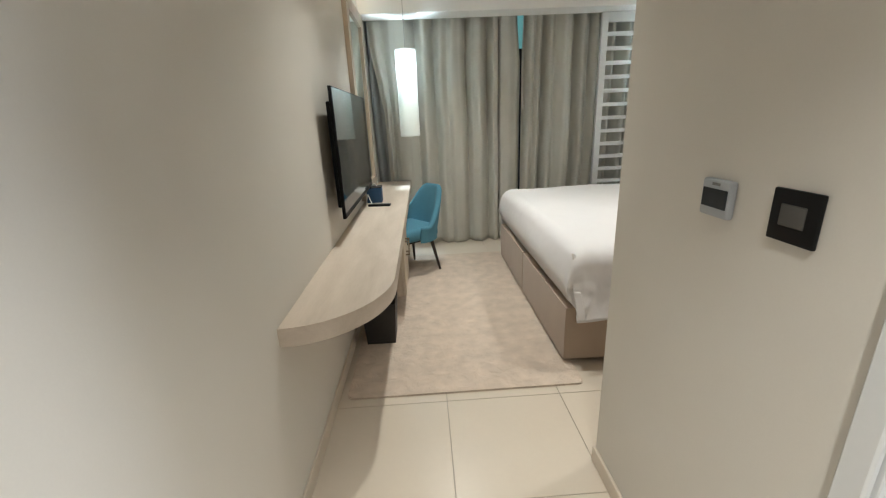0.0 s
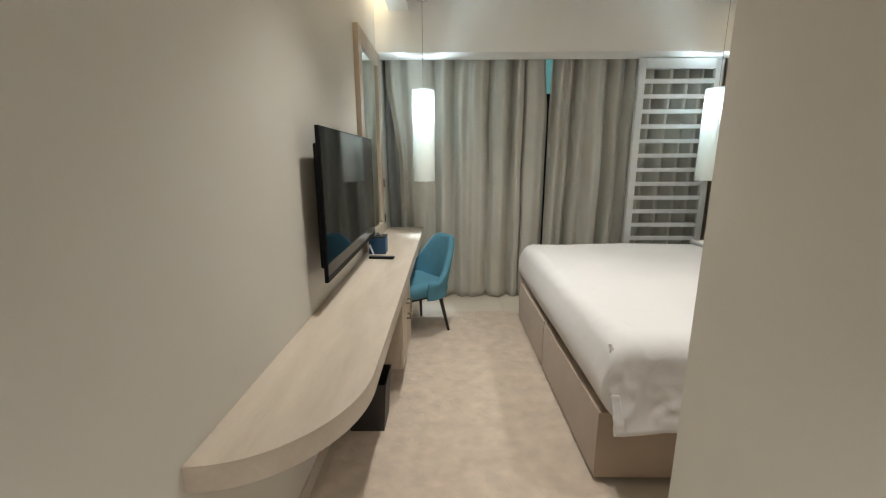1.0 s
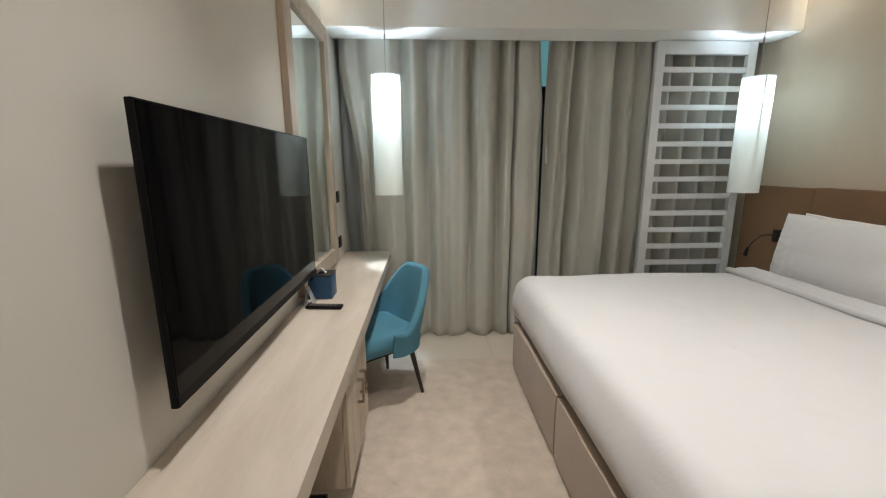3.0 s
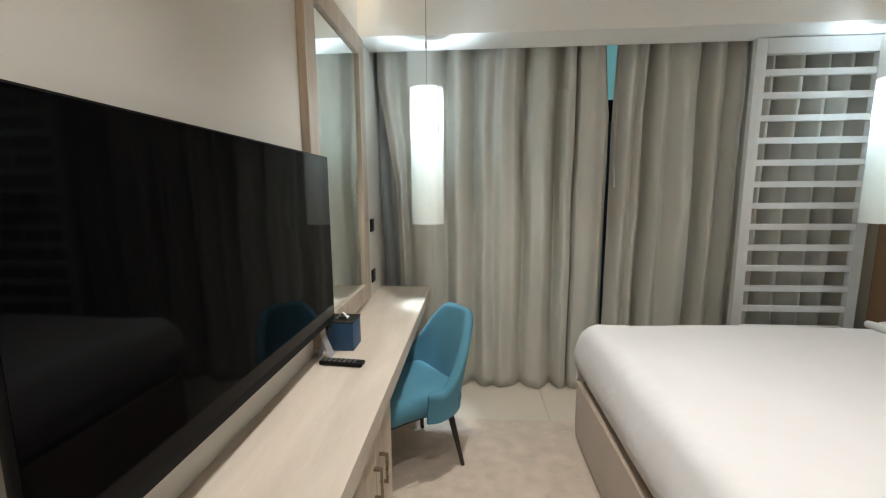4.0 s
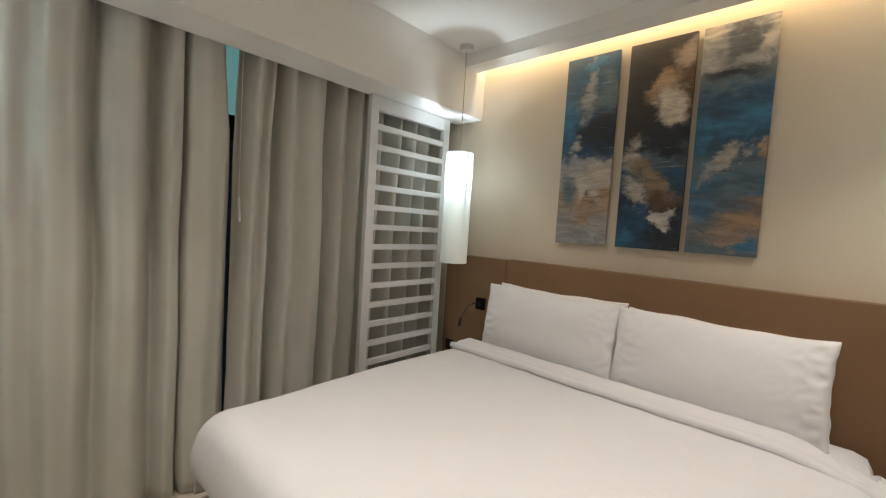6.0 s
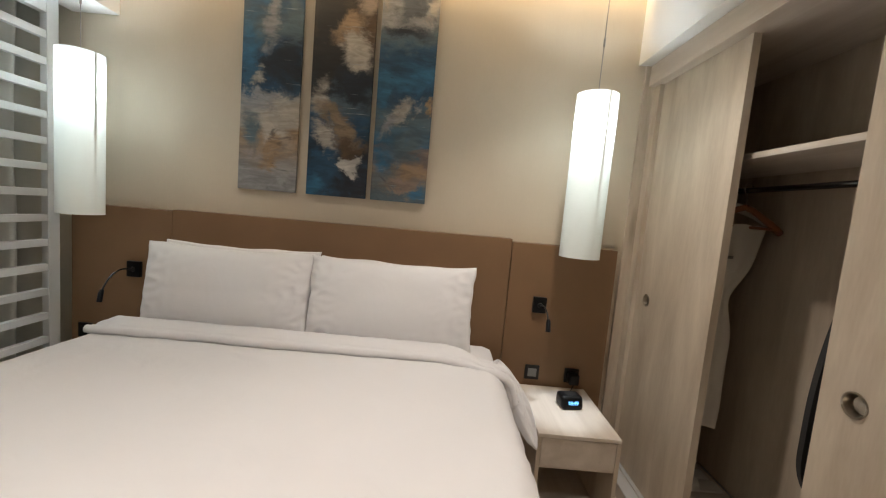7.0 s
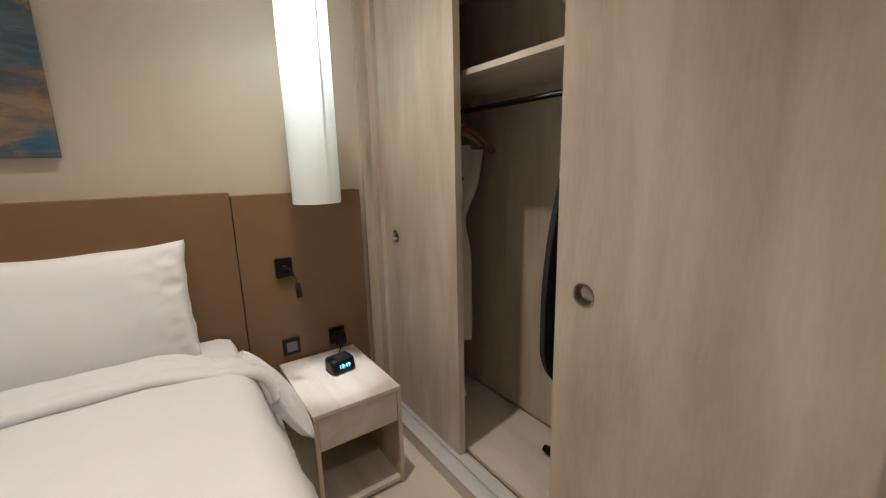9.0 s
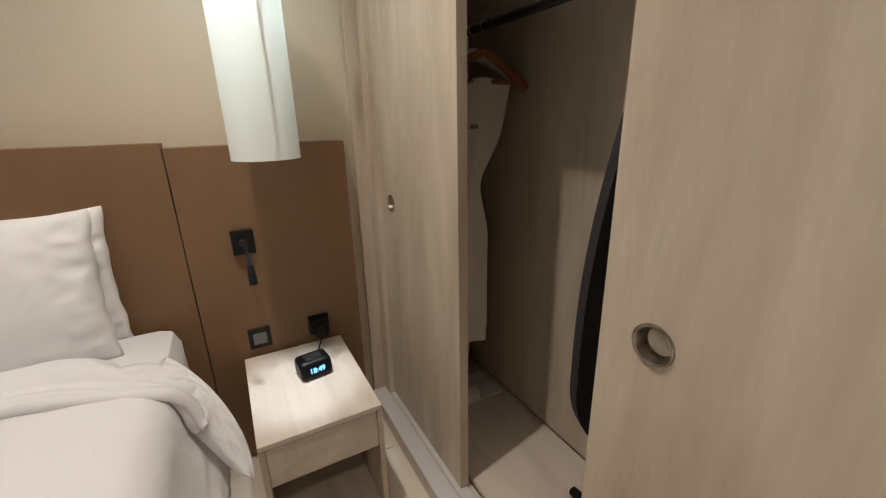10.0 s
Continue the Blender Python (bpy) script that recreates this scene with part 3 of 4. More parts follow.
def tissue_box():
    t = thing("tissue_box", "blue leatherette tissue box with a white tissue", "tissue box", (0.097, 4.455, 0.76))
    b = box(0.035, 0.160, 4.395, 4.515, 0.76, 0.89, 0.003, 2)
    part("box", b, NAVY, t)
    part("rim", box(0.033, 0.162, 4.393, 4.517, 0.885, 0.893, 0.002, 1), SATIN, t)
    part("tissue", grid(lambda u, v: Vector((0.075 + 0.045 * u + 0.006 * math.sin(9 * v), 4.44 + 0.03 * v, 0.893 + 0.028 * math.sin(math.pi * u) * (0.5 + 0.5 * math.sin(5 * v + 1)) + 0.002)), 10, 8), TISSUE, t, "crumpled white tissue")


def remote_control():
    t = thing("remote_control", "slim black television remote on the desk", "remote", (0.15, 4.25, 0.76))
    b = box(-0.092, 0.092, -0.024, 0.024, 0.0, 0.018, 0.007, 3)
    M = Matrix.Translation((0.152, 4.255, 0.7602)) @ Matrix.Rotation(radians(-6), 4, "Z")
    bmesh.ops.transform(b, matrix=M, verts=b.verts)
    part("body", b, BLACK, t)
    for i in range(7):
        for j in range(3):
            k = box(-0.075 + i * 0.021, -0.064 + i * 0.021, -0.016 + j * 0.012, -0.008 + j * 0.012, 0.0175, 0.0195, 0.001, 1)
            bmesh.ops.transform(k, matrix=M, verts=k.verts)
            part("button", k, GREYKEY, t)


def tent_card():
    t = thing("tent_card", "small folded printed card on the desk", "card", (0.05, 4.32, 0.76))
    b = bmesh.new()
    vs = [b.verts.new(p) for p in ((0.035, 4.30, 0.761), (0.035, 4.36, 0.761), (0.055, 4.35, 0.85), (0.055, 4.30, 0.85), (0.085, 4.30, 0.761), (0.085, 4.36, 0.761))]
    b.faces.new((vs[0], vs[1], vs[2], vs[3]))
    b.faces.new((vs[3], vs[2], vs[5], vs[4]))
    bmesh.ops.solidify(b, geom=b.faces[:], thickness=0.001)
    part("card", b, CARD, t, smooth=None)


desk()
drawer_cabinet()
chair()
waste_bin()
television()
wall_mirror()
wall_socket("wall_socket", "black square wall socket beside the mirror", 5.42, 1.235)
wall_socket("wall_socket", "black square wall socket above the desk", 5.42, 0.888)
tissue_box()
remote_control()
tent_card()


# ---------- window side ----------
def curtain(name, label, folds, y, seed, material=CURT, left=None, right=None):
    """Heavy cloth hung in folds; each pair is a place along the rail and how far the cloth stands out there.
    left and right shift the two side edges with the height z."""
    x0, x1 = folds[0][0], folds[-1][0]

    def stand(x):
        for (xa, da), (xb, db) in zip(folds, folds[1:]):
            if x <= xb:
                k = (x - xa) / (xb - xa)
                return da + (db - da) * k * k * (3 - 2 * k)
        return folds[-1][1]

    def fn(u, v):
        z = 0.006 + (2.455 - 0.006) * v
        x = x0 + (x1 - x0) * u
        drift = 0.020 * noise.noise(Vector((x * 2.0, z * 0.9, seed))) + 0.008 * noise.noise(Vector((x * 7.0, z * 1.7, seed + 3)))
        d = stand(min(x1, max(x0, x + drift)))
        d = (1.35 * d if d > 0 else 2.2 * d) * (0.86 + 0.14 * v + 0.30 * noise.noise(Vector((x * 4.5, z * 0.8, seed + 6))))
        d += 0.010 * noise.noise(Vector((x * 5.0, z * 2.2, seed + 9))) + 0.004 * noise.noise(Vector((x * 16.0, z * 5.0, seed + 12)))
        if x < 0.55:
            d -= 0.10 * min(1.0, (0.55 - x) / 0.15) * max(0.0, min(1.0, (1.5 - z) / 0.6))
        if left:
            x += left(z) * max(0.0, 1 - u * 6)
        if right:
            x += right(z) * max(0.0, 1 - (1 - u) * 6)
        return Vector((x, y - d + 0.04 * (1 - v), z))
    b = grid(fn, int((x1 - x0) * 170), 36)
    ob = solid(name, b, material, label, "curtain", group="window curtains", smooth=180)
    s = ob.modifiers.new("thickness", "SOLIDIFY")
    s.thickness = 0.003
    return ob


LEFT_FOLDS = ((0.03, 0.0), (0.10, 0.055), (0.17, 0.01), (0.26, 0.06), (0.40, 0.05), (0.505, -0.02), (0.59, 0.06), (0.705, -0.03), (0.775, 0.045), (0.835, 0.015), (0.885, 0.06), (0.96, 0.04), (1.04, -0.03), (1.10, 0.035), (1.165, 0.06), (1.27, -0.03), (1.325, 0.05), (1.365, 0.035), (1.387, -0.02), (1.41, 0.045), (1.48, 0.06), (1.565, 0.02), (1.622, -0.035))
RIGHT_FOLDS = ((1.648, -0.03), (1.705, 0.055), (1.76, 0.01), (1.79, 0.04), (1.85, -0.035), (1.93, 0.05), (1.985, 0.005), (2.085, 0.06), (2.14, 0.045), (2.21, -0.04), (2.29, 0.045), (2.36, -0.015), (2.42, 0.045), (2.50, -0.03), (2.58, 0.05), (2.66, -0.035), (2.745, 0.055), (2.84, -0.035), (2.92, 0.05), (2.985, -0.03), (3.05, 0.055), (3.14, -0.035), (3.225, 0.05), (3.29, 0.0))
curtain("curtain", "long grey blackout curtain with deep folds, drawn closed", LEFT_FOLDS, 5.61, 1.3, left=lambda z: 0.11 * min(1.0, max(0.0, (2.2 - z) / 0.7)), right=lambda z: 0.012 - 0.040 * max(0.0, (z - 2.0) / 0.45) ** 0.8)
curtain("curtain", "long grey blackout curtain with deep folds beside the lattice", RIGHT_FOLDS, 5.61, 5.1, right=None, left=lambda z: 0.016 * max(0.0, (z - 1.9) / 0.55))
curtain("curtain_lining", "narrow slate lining showing at the curtain edge", ((0.006, 0.0), (0.05, 0.014), (0.10, -0.008), (0.17, 0.012)), 5.70, 2.2, SHEER)
solid("curtain_track", box(0.01, 3.31, 5.501, 5.66, 2.456, 2.475, 0.002, 1), LATT, "white curtain track behind the pelmet beam", "curtain track", kind="structure")
solid("curtain_wand", tube([(1.628, 5.535, 2.455), (1.628, 5.535, 1.62), (1.630, 5.533, 1.60), (1.634, 5.53, 1.48)], [0.0015, 0.002, 0.007, 0.007], 8), LATT, "thin pale curtain draw wand", "wand")


def lattice():
    t = thing("lattice_screen", "white lacquered slatted screen panel before the curtain", "screen", (2.785, 5.455, 0))
    x0, x1, y0, y1, top = 2.402, 3.172, 5.435, 5.475, 2.364
    part("stile", box(x0, x0 + 0.065, y0, y1, 0.0, top, 0.002, 1), LATT, t)
    part("stile", box(x1 - 0.065, x1, y0, y1, 0.0, top, 0.002, 1), LATT, t)
    part("rail", box(x0 + 0.065, x1 - 0.065, y0, y1, 2.272, top, 0.002, 1), LATT, t)
    part("rail", box(x0 + 0.065, x1 - 0.065, y0, y1, 0.0, 0.10, 0.002, 1), LATT, t)
    z = 2.165
    while z > 0.14:
        part("slat", box(x0 + 0.065, x1 - 0.065, y0 + 0.004, y1 - 0.004, z - 0.019, z + 0.019, 0.0015, 1), LATT, t)
        z -= 0.1352


lattice()


# ---------- lamps ----------
def pendant(x, y):
    t = thing("pendant_lamp", "tall white cylindrical fabric pendant lamp, lit", "pendant lamp", (x, y, ZC), group="pendant lamps")
    R, z0, z1, n = 0.096, 1.268, 2.047, 48
    b = bmesh.new()
    rings = []
    for z, r in ((z0, R - 0.0012), (z0, R), (z1, R), (z1, R - 0.0012)):
        rings.append([b.verts.new((x + r * math.cos(2 * math.pi * k / n), y + r * math.sin(2 * math.pi * k / n), z)) for k in range(n)])
    for r0, r1 in ((1, 2),):
        for k in range(n):
            b.faces.new((rings[r0][k], rings[r0][(k + 1) % n], rings[r1][(k + 1) % n], rings[r1][k]))
    for v in rings[0] + rings[3]:
        b.verts.remove(v)
    shade = part("shade", b, SHADE, t, "translucent white fabric shade", smooth=60)
    a0 = math.atan2(3.2 - y, 1.0 - x) + 0.55
    seam = grid(lambda u, v: Vector((x + (R + 0.0015) * math.cos(a0 + 0.11 * (u - 0.5)), y + (R + 0.0015) * math.sin(a0 + 0.11 * (u - 0.5)), z0 + (z1 - z0) * v)), 3, 1)
    part("seam", seam, SEAMC, shade, "cream seam band")
    b = tube([(x, y, z1 - 0.02), (x, y, ZC - 0.03)], 0.0022, 8)
    part("cord", b, CORD, t)
    part("ferrule", tube([(x, y, 2.27), (x, y, 2.305)], 0.005, 10), CORD, t)
    part("ceiling_rose", tube([(x, y, ZC - 0.036), (x, y, ZC - 0.03), (x, y, ZC)], [0.045, 0.05, 0.05], 28), ALU, t, "round metal ceiling rose")
    b = tube([(x, y, 1.97), (x, y, 2.035)], 0.016, 12)
    part("lamp_holder", b, WHITEPL, t)
    b = bmesh.new()
    for k in range(3):
        a = 2 * math.pi * k / 3
        tube([(x + 0.016 * math.cos(a), y + 0.016 * math.sin(a), 2.025), (x + (R - 0.001) * math.cos(a), y + (R - 0.001) * math.sin(a), 2.025)], 0.0018, 6, bm=b)
    part("spider", b, CORD, t)
    # disc added to weaken the hot uplight on beam and ceiling; no seen part
    part("uplight_baffle", tube([(x, y, 2.029), (x, y, 2.035)], 0.073, 28), WHITEPL, t, "added round disc inside the shade that cuts the uplight")


for x, y in PENDANTS:
    pendant(x, y)


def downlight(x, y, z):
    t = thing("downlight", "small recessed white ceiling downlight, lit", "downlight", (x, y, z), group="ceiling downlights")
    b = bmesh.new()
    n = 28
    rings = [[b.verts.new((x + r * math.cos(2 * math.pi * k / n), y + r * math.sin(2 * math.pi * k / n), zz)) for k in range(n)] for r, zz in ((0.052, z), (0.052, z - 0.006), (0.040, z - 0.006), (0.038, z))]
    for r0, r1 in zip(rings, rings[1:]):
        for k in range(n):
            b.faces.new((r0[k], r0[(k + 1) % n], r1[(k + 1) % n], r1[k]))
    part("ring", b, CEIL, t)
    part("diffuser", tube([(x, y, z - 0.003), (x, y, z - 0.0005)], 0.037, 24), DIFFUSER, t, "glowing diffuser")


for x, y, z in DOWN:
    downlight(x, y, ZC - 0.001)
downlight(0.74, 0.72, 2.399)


# ---------- bed ----------
BX0, BX1, BY0, BY1 = 1.284, 3.218, 3.0, 4.975
BYM = 4.03


def bed():
    t = thing("bed", "wide divan bed with taupe upholstered base", "bed", (2.25, 3.99, 0))
    part("base", soft_box(BX0, BX1, BY0, BYM - 0.004, 0.03, 0.372, 0.018, 0.08), TAUPE, t, "taupe fabric divan half")
    part("base", soft_box(BX0, BX1, BYM + 0.004, BY1, 0.03, 0.372, 0.018, 0.08), TAUPE, t, "taupe fabric divan half")
    for x in (BX0 + 0.08, BX1 - 0.08):
        for y in (BY0 + 0.08, BYM - 0.1, BYM + 0.1, BY1 - 0.08):
            part("foot", tube([(x, y, 0.013), (x, y, 0.032)], 0.025, 12), BLACK, t)
    part("mattress", soft_box(BX0 + 0.02, BX1 - 0.008, BY0 - 0.022, BY1 - 0.005, 0.373, 0.705, 0.06, 0.06, 0.006, 4), LINEN, t, "white sheeted mattress")


def duvet():
    t = thing("duvet", "smooth white duvet tucked at the foot of the bed", "duvet", (2.05, 3.99, 0.7))
    x0, x1, y0, y1, zt = 1.290, 3.02, 2.965, 5.005, 0.728

    b = soft_box(x0 + 0.03, x1, y0 + 0.012, y1 - 0.012, 0.15, zt - 0.016, 0.105, 0.035)
    bmesh.ops.bisect_plane(b, geom=b.verts[:] + b.edges[:] + b.faces[:], plane_co=(0, 0, 0.385), plane_no=(0, 0, 1), clear_inner=True)

    def relief(p):
        return 0.010 * noise.noise(Vector((p.x * 1.6, p.y * 1.6, 3.1))) + 0.002 * noise.noise(Vector((p.x * 5, p.y * 5, 1.7))) + 0.002 * max(0.0, 0.12 - abs(noise.noise(Vector((p.x * 2.2 + p.y, p.y * 2.6 - p.x, 5.0))))) / 0.12
    for vert in b.verts:
        p = vert.co
        top = max(0.0, min(1.0, (p.z - 0.60) / 0.1))
        p.z += top * (relief(p) - 0.012 * min(1.0, max(0.0, (p.x - x0 - 0.004) / 0.03)))
        if p.x < x0 + 0.08:
            p.x += (1 - top) * (0.006 * noise.noise(p * 5) + 0.012 * (0.6 - p.z))
    part("filling", b, LINEN, t, smooth=180)

    # one cloth over the top that rolls over both long edges and hangs in loose waves
    hem, r, drop_len = 0.322, 0.105, 0.30
    width = y1 - y0 - 2 * r
    arc = r * math.pi / 2
    total = width + 2 * (arc + drop_len)

    def cloth(u, v):
        foot = min(1.0, u / 0.12)
        x = x0 + 0.002 + 0.004 * foot
        if u > 0.12:
            x = x0 + 0.006 + (2.90 - x0 - 0.006) * ((u - 0.12) / 0.88) ** 1.3
        w = v * total - total / 2
        out, a = (-1, -w) if w < 0 else (1, w)
        far = max(0.0, min(1.0, (x - 1.5) / 1.0))
        k = 0.0
        if a < width / 2:
            off, z = a, zt
        elif a < width / 2 + arc:
            g = (a - width / 2) / r
            off, z = width / 2 + r * math.sin(g), zt - r * (1 - math.cos(g))
        else:
            k = (a - width / 2 - arc) / drop_len
            z = zt - r - (zt - r - hem - 0.10 * min(0.7, max(0.0, x - 1.33)) - 0.012 * math.sin(x * 7)) * k
            wave = 0.5 + 0.5 * math.sin(x * 11 + 3 * noise.noise(Vector((x * 1.7, k, 2))))
            off = width / 2 + r + k ** 1.5 * (0.042 + 0.030 * far + 0.012 * wave) + 0.007 * min(1.0, 2 * k) * max(0.0, 0.25 - abs(noise.noise(Vector((x * 5 + k * 1.6, k * 1.8 - x * 3, 12.0))))) / 0.25 + 0.010 * k * noise.noise(Vector((x * 5, k * 1.5, 15.0)))
        off += min(1.0, max(0.0, (a - width / 2) / 0.1)) * (0.004 + 0.004 * noise.noise(Vector((x * 5, a * 4, 1.0))) + 0.004 * max(0.0, 0.25 - abs(noise.noise(Vector((x * 10 + a * 3, a * 5 - x * 2, 7.0))))) / 0.25)
        p = Vector((x, (y0 + y1) / 2 + out * off, z))
        flat = max(0.0, min(1.0, (z - 0.60) / 0.1))
        p.z += flat * relief(p)
        d = x - x0
        if d < r:
            fall = (r - math.sqrt(max(0.0, r * r - (r - d) ** 2)))
            p.z -= fall * max(0.0, (z - hem - 0.1) / (zt - hem - 0.1))
        if foot < 1:
            low = 0.385 + (p.z - 0.385) * min(1.0, 3 * k)
            p.x += 0.035 * (1 - foot) ** 2 - (0.030 + 0.008 * math.sin(p.y * 2.2)) * math.sin(math.pi * foot) * (1 - min(1.0, 3 * k)) + 0.006 * math.sin(math.pi * foot) * noise.noise(Vector((1.0, p.y * 4, foot * 2)))
            p.z = low + (p.z - low) * foot
            p.x += 0.012 * k
        p.x += 0.012 * k * noise.noise(Vector((u * 3, v * 9, 3))) * min(1.0, u * 4) + 0.03 * k * max(0.0, 1 - u * 3)
        return p
    g = grid(cloth, 130, 150)
    ob = part("cover", g, LINEN, t, smooth=180)
    m = ob.modifiers.new("thickness", "SOLIDIFY")
    m.thickness, m.offset = 0.002, -1

    # dog-ear of cloth pinched at the near foot corner
    def ear(u, v):
        a = 2 * math.pi * u
        c = Vector((1.312, 3.002, 0.692)).lerp(Vector((1.330, 2.985, 0.600)), v)
        w = 0.012 * math.sin(math.pi * min(1.0, 0.08 + v)) ** 0.6 * (1 - 0.75 * v) + 0.002
        fold = 1 + 0.35 * math.sin(3 * a + 7 * v)
        return c + Vector((-0.8, -0.6, 0)) * (w * 0.8 * math.cos(a) * fold) + Vector((0.6, -0.8, 0)) * (w * math.sin(a) * fold)
    b = grid(ear, 24, 16)
    bmesh.ops.remove_doubles(b, verts=b.verts, dist=0.0003)
    part("corner_tuck", b, LINEN, t, smooth=180)


def turned_sheet():
    t = thing("turned_sheet", "white sheet turned back over the duvet with a loose corner", "sheet", (2.93, 3.99, 0.73))

    # across the bed from the far side (v=0) to the hanging near corner (v=1); u from the roll to the pillows
    def fn(u, v):
        L = 2.095
        w = v * L
        y = 4.95 - w
        z = 0.754
        y_edge = 3.02
        if y < y_edge:
            d = y_edge - y
            bend = min(d / 0.12, 1.0)
            y = y_edge - 0.10 * math.sin(bend * math.pi / 2) - max(0, d - 0.12) * 0.34
            z = 0.746 - 0.09 * (1 - math.cos(bend * math.pi / 2)) - max(0, d - 0.12) * 0.70
        elif y > 4.97:
            z -= (y - 4.97) * 0.8
        q = max(0.0, (v - 0.90) / 0.10)
        back = min(1.0, max(0.0, (v - 0.80) / 0.10))
        xa, xb = 2.79 - 0.045 * back - 0.03 * q ** 1.3, 3.055 - 0.165 * back * back - 0.03 * q ** 2.2
        x = xa + (xb - xa) * u
        z += 0.004 * noise.noise(Vector((u * 3, v * 9, 1.0))) + 0.03 * q * noise.noise(Vector((u * 4, v * 22, 4.0)))
        z -= 0.026 * back * back
        rid = abs(noise.noise(Vector((u * 3.2 + v * 9, v * 16 - u * 1.5, 6.0))))
        z += (0.003 + 0.020 * q + 0.005 * back) * max(0.0, 0.35 - rid) / 0.35 * math.sin(math.pi * u)
        z -= 0.007 * math.exp(-((u - 0.20) / 0.03) ** 2)
        z += -0.008 * (1 - min(1, u * 6)) ** 2 - 0.03 * max(0, u - 0.75) * 4 * (1 - q)
        y += 0.015 * q * math.sin(u * 9)
        return Vector((x, y, z))
    b = grid(fn, 34, 150)
    ob = part("fold", b, LINEN, t, smooth=180)
    s = ob.modifiers.new("thickness", "SOLIDIFY")
    s.thickness, s.offset = 0.03, -1
    # rounded roll along the turned edge
    b = bmesh.new()
    pts = [fn(0.0, i / 70) + Vector((0.004, 0, -0.004)) for i in range(71)]
    tube(pts, [0.019 + 0.002 * math.sin(i * 0.9) for i in range(71)], 10, bm=b)
    part("hem_roll", b, LINEN, t, smooth=180)

    # the loose corner: a puffy triangle of folded cloth that falls from the mattress edge to a point
    def puff(u, v):
        a = 2 * math.pi * u
        s1 = v
        c = Vector((2.865, 3.03, 0.695)).lerp(Vector((2.645, 2.822, 0.43)), s1) + Vector((-0.012, -0.03, 0.022)) * math.sin(math.pi * s1 ** 0.8)
        half = 0.042 * (1 - s1) ** 0.6 + 0.024 * (1 - s1 ** 8)
        if s1 > 0.9:
            half *= math.sqrt(max(0.0, (1 - s1) / 0.1))
        thick = 0.034 * (1 - 0.4 * s1) * min(1.0, (1 - s1) / 0.06) ** 0.5
        across = Vector((0.30, -0.70, 0.62))
        nrm = Vector((-0.85, -0.35, 0.25))
        fold = 0.013 * math.sin(4.2 * math.cos(a) + 5 * s1) + 0.010 * noise.noise(Vector((math.cos(a) * 2, s1 * 5, 8)))
        fold += 0.018 * max(0.0, 0.3 - abs(noise.noise(Vector((math.cos(a) * 2.6 + s1 * 3, s1 * 4.5 - math.cos(a), 2))))) / 0.3 * (1 - s1)
        return c + across * half * math.cos(a) + nrm * (thick * math.sin(a) + fold * (0.4 + 0.6 * math.sin(a)))
    b = grid(puff, 60, 54)
    bmesh.ops.remove_doubles(b, verts=b.verts, dist=0.0003)
    part("loose_corner", b, LINEN, t, smooth=180)


def pillow(name, label, yc, xb, tilt, w=0.87, h=0.47, th=0.17, seed=0.0, twist=0.0):
    t = thing(name, label, "pillow", (xb, yc, 0.70), group="pillows on the bed")
    b = bmesh.new()
    nu, nv = 84, 50
    M = Matrix.Translation((xb, yc, 0.695)) @ Matrix.Rotation(radians(twist), 4, "Z") @ Matrix.Rotation(radians(tilt), 4, "Y")

    def pt(u, v, side):
        p, q = 2 * u - 1, 2 * v - 1
        body = max(0.0, (1 - abs(p) ** 2.6)) ** 0.55 * max(0.0, (1 - abs(q) ** 2.4)) ** 0.55
        wr = noise.noise(Vector((p * 1.6 + seed, q * 1.6, side))) * 0.008 + (0.5 - abs(noise.noise(Vector((p * 6 + seed, q * 4.5 + p * 3, side + 5))))) * 0.034 * (abs(p) ** 4 + 0.35 * abs(q) ** 4)
        x = side * (th / 2 * body + wr * min(1, body * 2.5))
        wr += 0.020 * abs(p) ** 5 * max(0.0, 0.3 - abs(noise.noise(Vector((p * 2.0 + seed, q * 6.0 + p * 1.5, side + 11))))) / 0.3
        y = p * w / 2 * (1 - 0.028 * (1 - q * q) * abs(p) ** 3 + 0.013 * abs(p) ** 6 * noise.noise(Vector((q * 4.0, seed, p))))
        z = h / 2 + q * h / 2 * (1 - 0.07 * (1 - p * p) * (1 if q > 0 else 0.3)) + 0.012 * noise.noise(Vector((p * 2 + seed, 0, 7)))
        return M @ Vector((x, y, z))
    fr = [[b.verts.new(pt(i / nu, j / nv, -1)) for j in range(nv + 1)] for i in range(nu + 1)]
    bk = [[fr[i][j] if i in (0, nu) or j in (0, nv) else b.verts.new(pt(i / nu, j / nv, 1)) for j in range(nv + 1)] for i in range(nu + 1)]
    for g, flip in ((fr, False), (bk, True)):
        for i in range(nu):
            for j in range(nv):
                c = (g[i][j], g[i + 1][j], g[i + 1][j + 1], g[i][j + 1])
                b.faces.new(c[::-1] if flip else c)
    part("case", b, PILLOW, t, "white cotton pillowcase", smooth=120)


def headboard():
    t = thing("headboard", "wide brown leather headboard in three upholstered panels", "headboard", (XR, 3.89, 0))
    for y0, y1, z1 in ((2.320, 2.9155, 1.298), (2.9165, 4.845, 1.314), (4.846, 5.42, 1.306)):
        part("panel", soft_box(3.222, XR - 0.002, y0, y1, 0.02, z1, 0.005, 0.06, 0.0009, 6), LEATHER, t, smooth=60)


